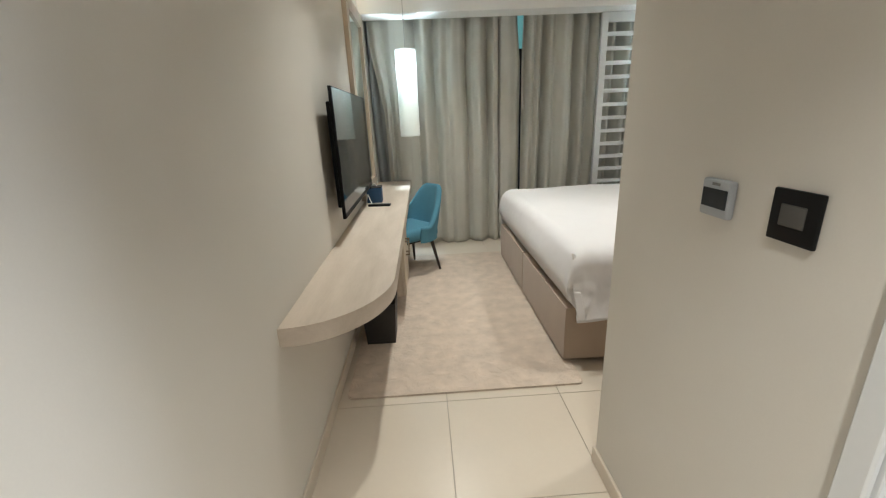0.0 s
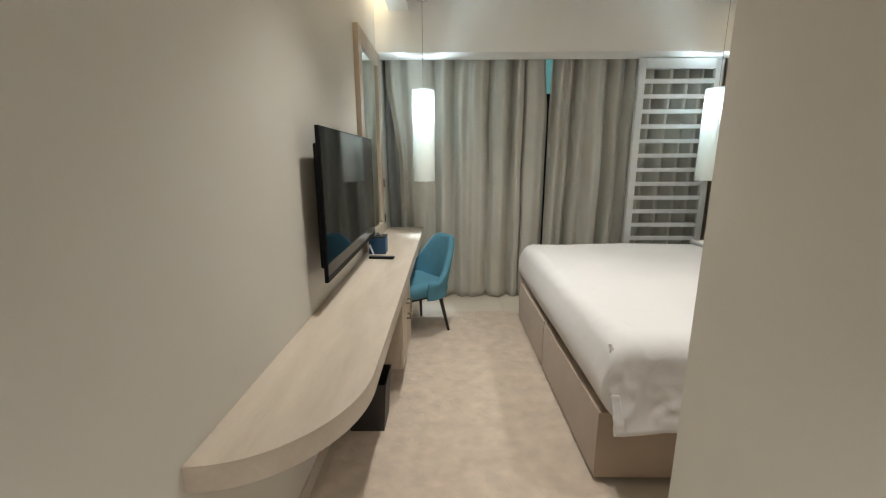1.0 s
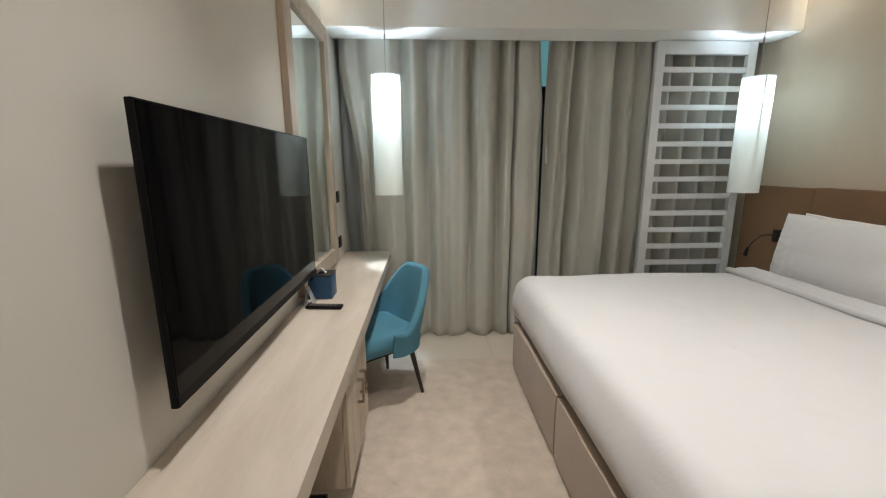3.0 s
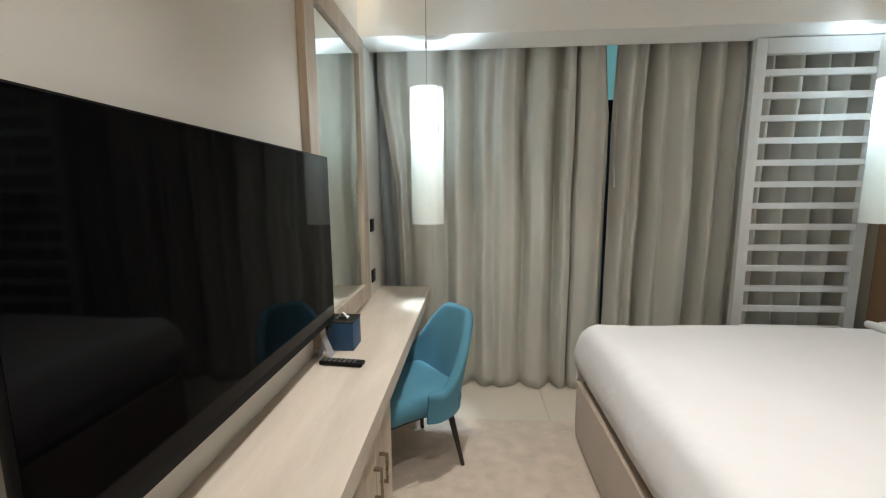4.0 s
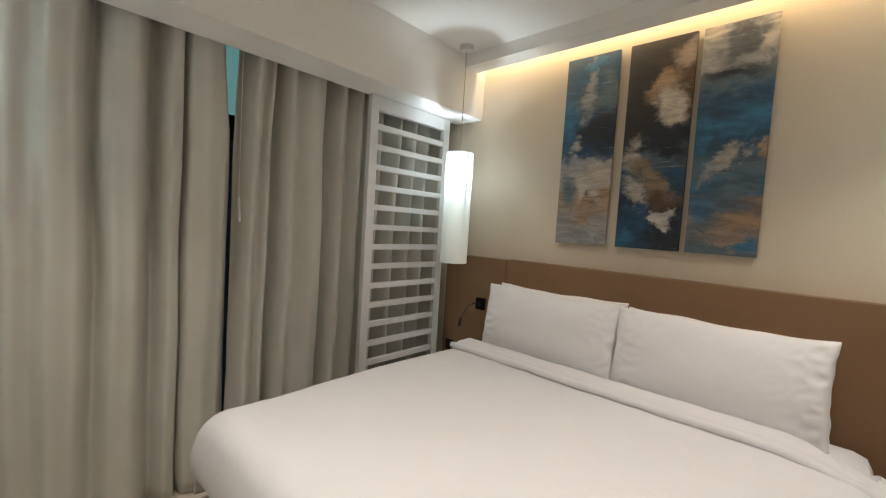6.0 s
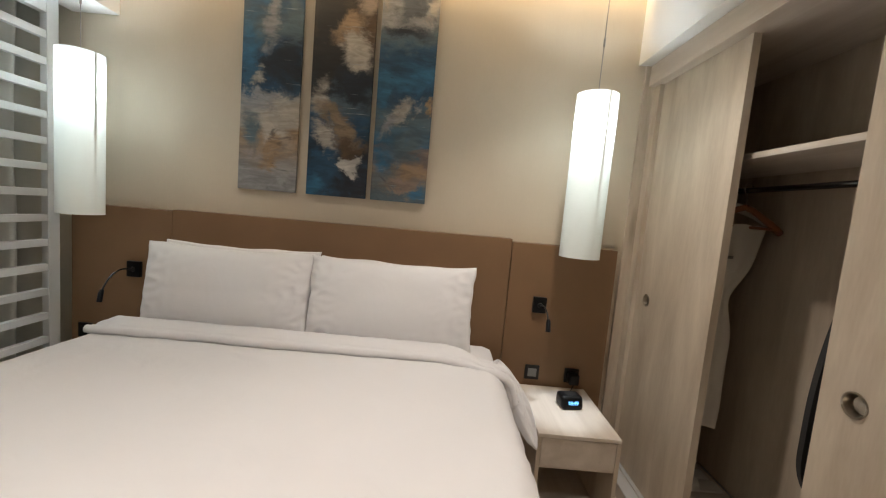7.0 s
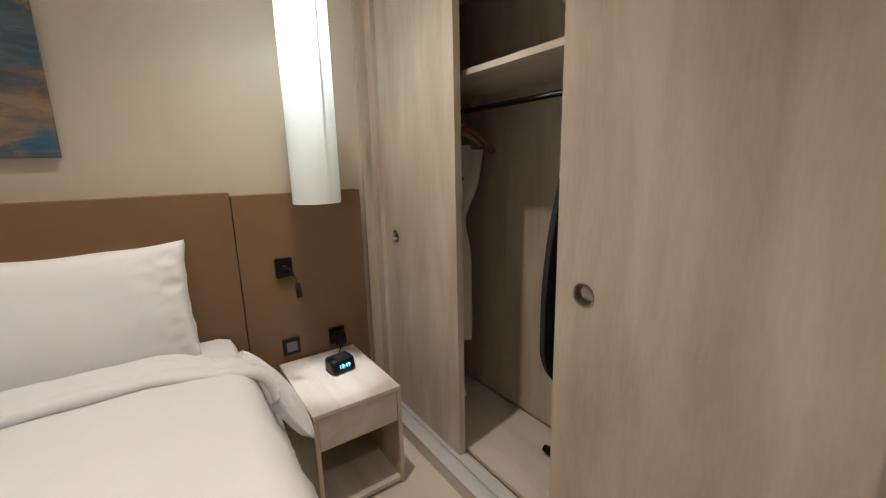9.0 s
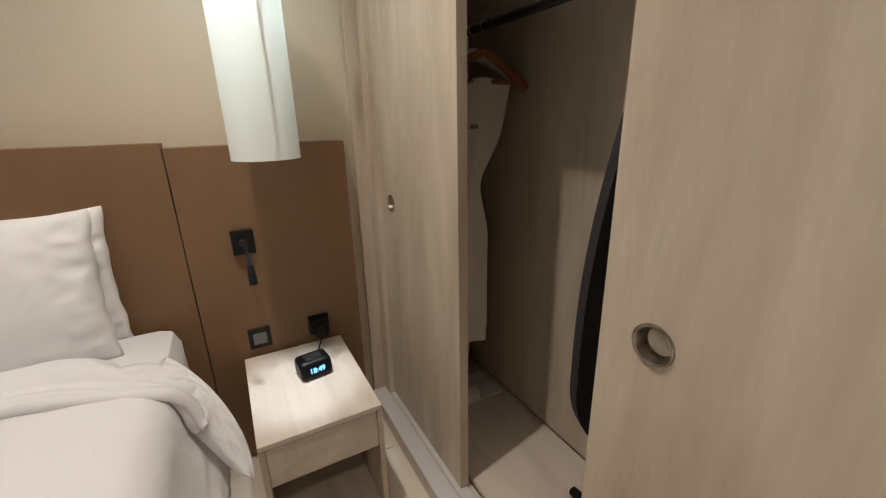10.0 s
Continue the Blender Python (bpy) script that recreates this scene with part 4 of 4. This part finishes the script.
bed()
headboard()
duvet()
turned_sheet()
pillow("pillow", "plump white pillow leaning on the headboard", 4.43, 3.165, 7, 0.88, 0.455, 0.10, 3.3)
pillow("pillow", "plump white pillow leaning on the headboard", 3.545, 3.165, 7, 0.88, 0.44, 0.10, 8.8)
pillow("pillow", "plump white pillow with creases at its corner", 4.44, 3.045, 10, 0.905, 0.455, 0.17, 1.1, 1)
pillow("pillow", "plump white pillow with creases at its seams", 3.563, 3.04, 10, 0.90, 0.455, 0.17, 5.7, -1)


# ---------- bedside ----------
def nightstand(y0, y1):
    t = thing("nightstand", "pale oak bedside table with drawer and open shelf", "bedside table", (2.95, (y0 + y1) / 2, 0), group="bedside tables")
    x0, x1, w = 2.69, 3.214, 0.018
    part("top", box(x0, x1, y0, y1, 0.462, 0.48, 0.0015, 1), OAK_X, t)
    for a in (y0, y1 - w):
        part("side_panel", box(x0, x1, a, a + w, 0.0, 0.4615, 0.0015, 1), OAK_Z, t)
    part("bottom_panel", box(x0 + 0.002, x1, y0 + w, y1 - w, 0.018, 0.036), OAK_X, t)
    part("shelf", box(x0 + 0.012, x1, y0 + w, y1 - w, 0.312, 0.326), OAK_X, t)
    part("back_panel", box(x1 - 0.014, x1 - 0.002, y0 + w, y1 - w, 0.036, 0.312), OAK_Z, t)
    part("drawer", box(x0 + 0.003, x1 - 0.05, y0 + w + 0.002, y1 - w - 0.002, 0.3265, 0.459, 0.0015, 1), OAK_X, t)
    return t


nightstand(2.42, 2.80)
nightstand(5.03, 5.41)


def reading_light(y, z, aside, drop=0.052):
    t = thing("reading_light", "black bedside reading light on a flexible neck", "reading light", (3.22, y, z), group="bedside reading lights")
    part("plate", box(3.196, 3.2215, y - 0.038, y + 0.038, z - 0.045, z + 0.045, 0.004, 2), BLACK, t)
    part("socket", tube([(3.185, y, z), (3.197, y, z)], [0.012, 0.015], 14), SATIN, t)
    pts = []
    for k in range(17):
        a = k / 16
        pts.append((3.19 - 0.20 * a + 0.02 * a ** 3, y + aside * a ** 1.4, z + 0.022 * math.sin(a * 2.6) - drop * a ** 2.5))
    part("neck", tube(pts, 0.0045, 8), BLACK, t)
    e = Vector(pts[-1])
    part("head", tube([e + Vector((0.004, 0, 0.010)), e + Vector((-0.002, 0, -0.006)), e + Vector((-0.010, aside * 0.1, -0.052))], [0.009, 0.012, 0.013], 14), BLACK, t)


def plate(name, label, y, z, key):
    t = thing(name, label, "switch", (3.22, y, z))
    part("plate", box(3.209, 3.2215, y - 0.041, y + 0.041, z - 0.042, z + 0.042, 0.003, 2), SATIN if key else BLACK, t)
    part("key", box(3.206, 3.2095, y - 0.025, y + 0.025, z - 0.024, z + 0.024, 0.002, 1), GREYKEY if key else SATIN, t)
    return t


reading_light(2.731, 0.955, -0.006)
reading_light(5.045, 0.958, 0.02, 0.105)
plate("light_switch", "charcoal switch plate with a grey key on the headboard", 2.731, 0.557, True)
s = plate("power_socket", "black socket plate with a plug in it", 2.502, 0.555, False)
part("plug", box(3.150, 3.207, 2.474, 2.530, 0.522, 0.582, 0.008, 2), BLACK, s)
s = plate("power_socket", "black socket plate beside the bed", 5.33, 0.575, False)


def alarm_clock():
    t = thing("alarm_clock", "black digital alarm clock reading 18:49 in blue", "alarm clock", (2.985, 2.577, 0.48))
    M = Matrix.Translation((2.985, 2.575, 0.4805)) @ Matrix.Rotation(radians(8), 4, "Z")
    b = soft_box(-0.05, 0.05, -0.058, 0.058, 0.0, 0.066, 0.016, 0.012)
    for v in b.verts:
        v.co.x += 0.018 * (v.co.z / 0.066) * (1 if v.co.x < 0 else 0)
    bmesh.ops.transform(b, matrix=M, verts=b.verts)
    case = part("case", b, BLACK, t, smooth=50)
    k = box(-0.02, 0.025, -0.03, 0.03, 0.0655, 0.069, 0.0015, 1)
    bmesh.ops.transform(k, matrix=M, verts=k.verts)
    part("top_button", k, SATIN, t)
    cu = bpy.data.curves.new("digits", "FONT")
    cu.body, cu.size, cu.align_x, cu.align_y, cu.extrude = "18:49", 0.026, "CENTER", "CENTER", 0.0004
    d = new("digits", cu)
    d.data.materials.append(DIGITS)
    tilt = math.degrees(math.atan2(0.018, 0.066))
    d.parent = case
    w = M @ Matrix.Translation((-0.0425, 0, 0.034)) @ Matrix.Rotation(radians(-90), 4, "Z") @ Matrix.Rotation(radians(90 - tilt), 4, "X")
    d.matrix_basis = Matrix.Translation((-2.985, -2.577, -0.48)) @ w
    tagged(d, "glowing blue time digits")
    pts = [(3.02, 2.56, 0.52), (3.08, 2.545, 0.497), (3.14, 2.52, 0.50), (3.156, 2.50, 0.535)]
    part("cable", tube(pts, 0.003, 8), BLACK, t)


alarm_clock()


def telephone():
    t = thing("telephone", "black cordless telephone standing on the oak table", "telephone", (3.05, 5.11, 0.48))
    part("cradle", soft_box(3.00, 3.11, 5.06, 5.16, 0.4805, 0.525, 0.012, 0.015), BLACK, t, smooth=60)
    part("receiver", soft_box(3.045, 3.080, 5.085, 5.135, 0.520, 0.665, 0.010, 0.012), BLACK, t, smooth=60)


telephone()


# ---------- wall art ----------
def art(y0, y1, m, label):
    t = thing("painting", label, "painting", (XR, (y0 + y1) / 2, 2.061), group="abstract wall panels")
    part("canvas", box(XR - 0.034, XR - 0.012, y0, y1, 1.466, 2.656, 0.004, 2), m, t)
    part("backing", box(XR - 0.0118, XR - 0.001, y0 + 0.012, y1 - 0.012, 1.478, 2.644), SATIN, t)


NIGHT, SEA, BLUE, SLATE = (0.010, 0.016, 0.028), (0.016, 0.060, 0.115), (0.030, 0.125, 0.22), (0.085, 0.125, 0.15)
CREAM, ASH, SAND, UMBER, COAL = (0.42, 0.37, 0.31), (0.27, 0.27, 0.275), (0.30, 0.20, 0.115), (0.085, 0.050, 0.026), (0.014, 0.012, 0.012)
PAINT_ONE = canvas("paint_one", 1.0, ((0.0, ASH), (0.16, SAND), (0.26, CREAM), (0.42, ASH), (0.46, SEA), (0.60, NIGHT), (0.72, SEA), (0.86, SLATE), (0.97, SEA)), (
    (0.45, -0.32, 0.62, 0.26, 0.2, 0.35, CREAM), (-0.6, -0.42, 0.35, 0.20, 0.0, 0.5, SLATE), (0.1, -0.66, 0.35, 0.10, 0.5, 0.5, SAND),
    (0.5, 0.22, 0.7, 0.20, 0.3, 0.5, NIGHT), (-0.75, 0.30, 0.35, 0.36, 0.0, 0.5, BLUE), (-0.1, 0.62, 0.20, 0.34, -0.6, 0.6, ASH), (0.6, 0.55, 0.45, 0.20, 0.4, 0.6, SLATE), (-0.5, 0.02, 0.20, 0.06, 0.3, 0.5, CREAM), (0.2, 0.84, 0.7, 0.10, 0.2, 0.5, BLUE)))
PAINT_TWO = canvas("paint_two", 2.2, ((0.0, SEA), (0.10, NIGHT), (0.28, SEA), (0.42, SLATE), (0.52, NIGHT), (0.66, COAL), (0.90, UMBER), (1.0, COAL)), (
    (-0.5, 0.62, 0.75, 0.45, 0.0, 0.4, COAL), (0.55, 0.36, 0.60, 0.24, -0.4, 0.3, CREAM), (0.1, 0.56, 0.45, 0.10, 0.3, 0.6, SAND), (0.75, 0.82, 0.40, 0.14, 0.2, 0.5, (0.28, 0.22, 0.17)),
    (-0.45, 0.16, 0.6, 0.16, 0.2, 0.4, COAL), (0.45, 0.02, 0.75, 0.17, -0.2, 0.4, NIGHT), (-0.8, -0.10, 0.28, 0.16, 0.2, 0.5, CREAM), (0.0, -0.33, 0.95, 0.13, -0.5, 0.4, (0.22, 0.155, 0.095)), (-0.5, -0.44, 0.45, 0.09, -0.4, 0.4, CREAM),
    (0.4, -0.50, 0.5, 0.10, -0.3, 0.4, UMBER), (-0.55, -0.74, 0.65, 0.24, 0.3, 0.25, SEA), (0.55, -0.86, 0.7, 0.15, 0.0, 0.3, NIGHT), (0.42, -0.67, 0.42, 0.10, -0.25, 0.2, (0.50, 0.47, 0.43)), (-0.7, -0.88, 0.35, 0.12, 0.2, 0.5, BLUE)))
PAINT_THREE = canvas("paint_three", 8.3, ((0.0, SLATE), (0.06, SAND), (0.12, (0.18, 0.14, 0.13)), (0.18, BLUE), (0.32, SLATE), (0.50, SEA), (0.62, BLUE), (0.74, SEA), (0.86, SLATE), (0.94, ASH)), (
    (-0.75, 0.88, 0.30, 0.12, 0.2, 0.4, CREAM), (0.80, 0.84, 0.32, 0.14, 0.2, 0.4, CREAM), (0.05, 0.86, 0.50, 0.13, 0.3, 0.4, (0.075, 0.085, 0.10)), (-0.1, 0.60, 0.9, 0.10, 0.0, 0.6, NIGHT),
    (0.0, -0.14, 0.42, 0.11, 0.5, 0.45, CREAM), (-0.45, -0.30, 0.40, 0.09, 0.6, 0.6, ASH), (0.82, -0.12, 0.24, 0.06, 0.1, 0.4, SAND), (-0.8, 0.0, 0.25, 0.20, 0.0, 0.5, BLUE),
    (0.3, -0.45, 0.8, 0.13, 0.25, 0.6, SLATE), (-0.6, -0.66, 0.5, 0.14, 0.2, 0.6, BLUE), (0.1, -0.84, 0.75, 0.08, 0.1, 0.4, (0.26, 0.19, 0.15)), (0.8, -0.90, 0.3, 0.08, 0.0, 0.5, BLUE)), 0.158)
art(4.182, 4.516, PAINT_ONE, "abstract canvas panel, blue above and cream below")
art(3.778, 4.122, PAINT_TWO, "abstract canvas panel in black, navy and cream")
art(3.434, 3.750, PAINT_THREE, "abstract canvas panel in sea blue and sand")


# ---------- wardrobe ----------
def recessed_pull(x, z, y, parent):
    b = bmesh.new()
    n = 28
    prof = ((0.0335, 0.0005), (0.0335, 0.003), (0.0315, 0.004), (0.028, 0.002), (0.026, -0.004), (0.022, -0.019), (0.014, -0.021), (0.0, -0.021))
    rings = [[b.verts.new((x + r * math.cos(2 * math.pi * k / n), y + o, z + r * math.sin(2 * math.pi * k / n))) for k in range(n)] for r, o in prof[:-1]]
    for r0, r1 in zip(rings, rings[1:]):
        for k in range(n):
            b.faces.new((r0[k], r0[(k + 1) % n], r1[(k + 1) % n], r1[k]))
    b.faces.new(rings[-1])
    part("pull", b, STEEL, parent, "round recessed steel pull")


def sliding_door(x0, x1, y, pull_x, parent):
    b = bmesh.new()
    # leaf with a round recess for the pull
    n, r, z0, z1, pz, th = 32, 0.030, 0.085, 2.235, 1.05, 0.032
    hole = [(pull_x + r * math.cos(2 * math.pi * k / n), pz + r * math.sin(2 * math.pi * k / n)) for k in range(n)]
    rim = []
    for k in range(n):
        a = 2 * math.pi * k / n
        c, s = math.cos(a), math.sin(a)
        h = 0.045
        f = h / max(abs(c), abs(s))
        rim.append((pull_x + f * c, pz + f * s))
    vh = [b.verts.new((px, y, qz)) for px, qz in hole]
    vb = [b.verts.new((px, y - 0.026, qz)) for px, qz in hole]
    vr = [b.verts.new((px, y, qz)) for px, qz in rim]
    for k in range(n):
        j = (k + 1) % n
        b.faces.new((vh[k], vh[j], vr[j], vr[k]))
        b.faces.new((vb[k], vb[j], vh[j], vh[k]))
    b.faces.new(vb)
    L, R2, D, U = pull_x - 0.045, pull_x + 0.045, pz - 0.045, pz + 0.045
    for a, c, d, e in ((x0, L, z0, z1), (R2, x1, z0, z1), (L, R2, z0, D), (L, R2, U, z1)):
        b.faces.new([b.verts.new((px, y, qz)) for px, qz in ((a, d), (c, d), (c, e), (a, e))])
    front = [(x0, z0), (x1, z0), (x1, z1), (x0, z1)]
    fv, bv = [b.verts.new((px, y, qz)) for px, qz in front], [b.verts.new((px, y - th, qz)) for px, qz in front]
    b.faces.new(bv)
    for k in range(4):
        j = (k + 1) % 4
        b.faces.new((fv[k], fv[j], bv[j], bv[k]))
    d = part("sliding_door", b, OAK_Z, parent, smooth=20)
    recessed_pull(pull_x, pz, y, d)
    return d


def wardrobe():
    t = thing("wardrobe", "built-in pale oak wardrobe with sliding doors, half open", "wardrobe", (2.25, 2.0, 0))
    back = 1.70
    part("back_panel", box(1.31, 3.30, back - 0.02, back, 0.10, 2.33), OAK_Z, t)
    part("side_panel", box(3.30, 3.318, back - 0.02, 2.26, 0.0, 2.335), OAK_Z, t)
    part("side_panel", box(1.302, 1.32, back, 2.20, 0.10, 2.33), OAK_Z, t)
    part("bottom_panel", box(1.32, 3.299, back, 2.125, 0.072, 0.092), OAK_X, t)
    part("top_panel", box(1.32, 3.299, back, 2.125, 2.245, 2.262), OAK_X, t)
    part("shelf", box(1.32, 3.299, back, 2.105, 1.752, 1.776, 0.0015, 1), OAK_X, t, "pale hat shelf")
    part("plinth", box(1.30, 3.30, 2.128, 2.268, 0.0, 0.070, 0.002, 1), OAK_X, t)
    b = box(1.31, 3.235, 2.150, 2.198, 0.0705, 0.080, 0.002, 1)
    box(1.31, 3.30, 2.204, 2.270, 0.0705, 0.079, 0.003, 2, bm=b)
    part("track", b, ALU, t, "pale aluminium floor track")
    part("stile", box(3.235, 3.318, 2.140, 2.205, 0.0, 2.225, 0.002, 1), OAK_Z, t)
    part("stile", box(1.2005, 1.30, 2.20, 2.303, 0.0, 2.225, 0.002, 1), OAK_Z, t)
    part("header", box(1.2005, 3.318, 2.128, 2.235, 2.2255, 2.338, 0.002, 1), OAK_X, t)
    sliding_door(2.592, 3.25, 2.18, 3.12, t)
    sliding_door(1.29, 2.018, 2.245, 1.924, t)
    part("rail", tube([(1.325, 1.93, 1.652), (3.295, 1.93, 1.652)], 0.0125, 16), RAIL, t, "dark glossy hanging rail")


def clothes_hanger(x, turn):
    t = thing("clothes_hanger", "reddish wooden clothes hanger on the rail", "hanger", (x, 1.93, 1.6))
    M = Matrix.Translation((x, 1.93, 0)) @ Matrix.Rotation(radians(turn), 4, "Z")
    for s in (-1, 1):
        pts = [(0.05 * k / 6 * 0.4, s * 0.21 * k / 6, 1.575 - 0.105 * (k / 6) ** 1.25) for k in range(7)]
        part("arm", tube([M @ Vector(p) for p in pts], [0.014, 0.014, 0.014, 0.015, 0.016, 0.018, 0.017], 10), HANGER, t)
    part("trouser_bar", tube([M @ Vector((0.01, -0.19, 1.485)), M @ Vector((0.01, 0.19, 1.485))], 0.007, 8), HANGER, t)
    pts = [M @ Vector(p) for p in ((0, 0, 1.575), (0, 0, 1.625), (0, 0.018, 1.650), (0, 0.020, 1.668), (0, 0.006, 1.6835), (0, -0.012, 1.683), (0, -0.022, 1.67))]
    part("hook", tube(pts, 0.0025, 8), CHROME, t)
    return t


def bathrobe(x, turn):
    t = thing("bathrobe", "white towelling bathrobe hanging in the wardrobe", "bathrobe", (x, 1.93, 1.4))
    M = Matrix.Translation((x, 1.93, 0)) @ Matrix.Rotation(radians(turn), 4, "Z")

    def fn(u, v):
        a = 2 * math.pi * u
        z = 1.488 - 0.97 * v
        half = 0.148 - 0.07 * math.exp(-((v - 0.34) / 0.13) ** 2) - 0.045 * min(1.0, v * 1.6)
        thick = 0.03 + 0.035 * min(1, v * 5)
        wv = 1 + 0.10 * noise.noise(Vector((math.cos(a) * 2, math.sin(a) * 2, z * 4)))
        return M @ Vector((thick * math.sin(a) * wv + 0.01 * math.sin(5 * a + z * 4), half * math.cos(a) * wv + 0.07 * min(1.0, v * 3), z + 0.01 * math.sin(3 * a)))
    b = grid(fn, 48, 40)
    bmesh.ops.remove_doubles(b, verts=b.verts, dist=0.0002)
    part("body", b, ROBE, t, smooth=180)
    e = grid(lambda u, v: M @ Vector((-0.074 - 0.004 * math.sin(math.pi * u), 0.06 + 0.035 * u, 1.335 + 0.014 * v)), 6, 2)
    part("badge", e, GREYKEY, t)


def ironing_board():
    t = thing("ironing_board", "dark covered ironing board hung upright in the wardrobe", "ironing board", (2.15, 1.98, 0.42))
    pts = []
    n = 40
    for k in range(n + 1):
        q = k / n
        z = 1.60 - 1.04 * q
        w = 0.175 * math.sin(min(1.0, 0.06 + q / 0.75) * math.pi / 2) ** 0.65 * (max(0.0, 1 - max(0.0, (q - 0.80) / 0.20) ** 2.2)) ** 0.5
        pts.append((max(w, 0.004), z))
    b = bmesh.new()
    M = Matrix.Translation((2.115, 1.95, 0)) @ Matrix.Rotation(radians(68), 4, "Z")
    loop = [(-w, z) for w, z in pts] + [(w, z) for w, z in pts[::-1]]
    fr = [b.verts.new(M @ Vector((x, -0.018, z))) for x, z in loop]
    bk = [b.verts.new(M @ Vector((x, 0.018, z))) for x, z in loop]
    b.faces.new(fr)
    b.faces.new(bk[::-1])
    for k in range(len(loop)):
        j = (k + 1) % len(loop)
        b.faces.new((fr[k], bk[k], bk[j], fr[j]))
    bmesh.ops.remove_doubles(b, verts=b.verts, dist=0.0005)
    part("board", b, BOARD, t, "dark padded cover", smooth=50)
    for s, x in ((-1, 2.07), (1, 2.19)):
        part("leg", tube([M @ Vector((0.05 * s, 0.045, 1.35)), M @ Vector((0.04 * s, 0.05, 0.60)), (x, 1.87, 0.122)], 0.009, 10), BLACK, t)
    part("rubber_foot", tube([(2.00, 1.865, 0.112), (2.345, 1.855, 0.112), (2.37, 1.855, 0.112)], [0.019, 0.019, 0.016], 12), BLACK, t)
    pts = [M @ Vector(p) for p in ((0, 0, 1.59), (0, 0.0, 1.63), (0.0, 0.012, 1.66), (0.0, 0.0, 1.683), (0.0, -0.016, 1.672))]
    part("hook", tube(pts, 0.004, 8), CHROME, t)


def slippers():
    for k, (x, y) in enumerate(((2.99, 1.86), (3.09, 1.87))):
        t = thing("slipper", "white towelling slipper on the wardrobe floor", "slipper", (x, y, 0.092), group="slippers")
        part("sole", soft_box(x - 0.045, x + 0.045, y - 0.13, y + 0.13, 0.0925, 0.108, 0.007, 0.02), ROBE, t, smooth=60)
        part("upper", grid(lambda u, v: Vector((x - 0.044 * math.cos(math.pi * u), y + 0.0 + 0.12 * v, 0.106 + 0.05 * math.sin(math.pi * u) * (1 - 0.35 * v))), 14, 8), ROBE, t, smooth=180)


def padded_hanger(x, turn):
    t = thing("padded_hanger", "white padded clothes hanger on the wardrobe rail", "hanger", (x, 1.93, 1.6))
    M = Matrix.Translation((x, 1.93, 0)) @ Matrix.Rotation(radians(turn), 4, "Z")
    pts = [M @ Vector((0, 0.19 * k / 8, 1.575 - 0.06 * abs(k / 8) ** 1.6)) for k in range(-8, 9)]
    part("pad", tube(pts, [0.012 + 0.010 * math.sin(math.pi * (0.12 + 0.76 * k / 16)) for k in range(17)], 12), ROBE, t, smooth=80)
    pts = [M @ Vector(p) for p in ((0, 0, 1.585), (0, 0, 1.625), (0, 0.018, 1.645), (0, 0.018, 1.660), (0, 0.004, 1.6685), (0, -0.014, 1.665))]
    part("hook", tube(pts, 0.0025, 8), CHROME, t)


wardrobe()
clothes_hanger(2.835, 6)
padded_hanger(2.905, 12)
bathrobe(2.872, 6)
ironing_board()
slippers()


# ---------- rug and floor ----------
def rug():
    x0, x1, y0, y1, r, h = 0.05, 1.345, 2.81, 5.142, 0.035, 0.012
    pts = []
    for cx, cy, a0 in ((x1 - r, y0 + r, -90), (x1 - r, y1 - r, 0), (x0 + r, y1 - r, 90), (x0 + r, y0 + r, 180)):
        for k in range(7):
            a = radians(a0 + 15 * k)
            pts.append((cx + r * math.cos(a), cy + r * math.sin(a)))
    b = outline(pts, 0.001, h)
    hor = [e for e in b.edges if e.verts[0].co.z > 0.01 and e.verts[1].co.z > 0.01]
    bmesh.ops.bevel(b, geom=hor, offset=0.005, segments=2, affect="EDGES")
    solid("rug", b, RUGM, "plain beige cut-pile rug beside the bed", "rug", smooth=40)


rug()
floor = tagged(new("floor", to_mesh("floor", box(-0.15, 3.47, -1.1, 6.1, -0.12, -0.006), GROUT)), "large cream porcelain floor tiles", "floor", kind="structure")
TX, TY, TS, G = -0.015, 2.15, 0.60, 0.0016
tile_mesh = to_mesh("tile", box(-TS / 2 + G, TS / 2 - G, -TS / 2 + G, TS / 2 - G, -0.0055, 0.0, 0.0012, 1), TILE)
for i in range(6):
    for j in range(-6, 7):
        tile = new("tile", tile_mesh)
        tile.location = (TX + TS * (i + 0.5), TY + TS * (j + 0.5), 0)
        tile.parent = floor
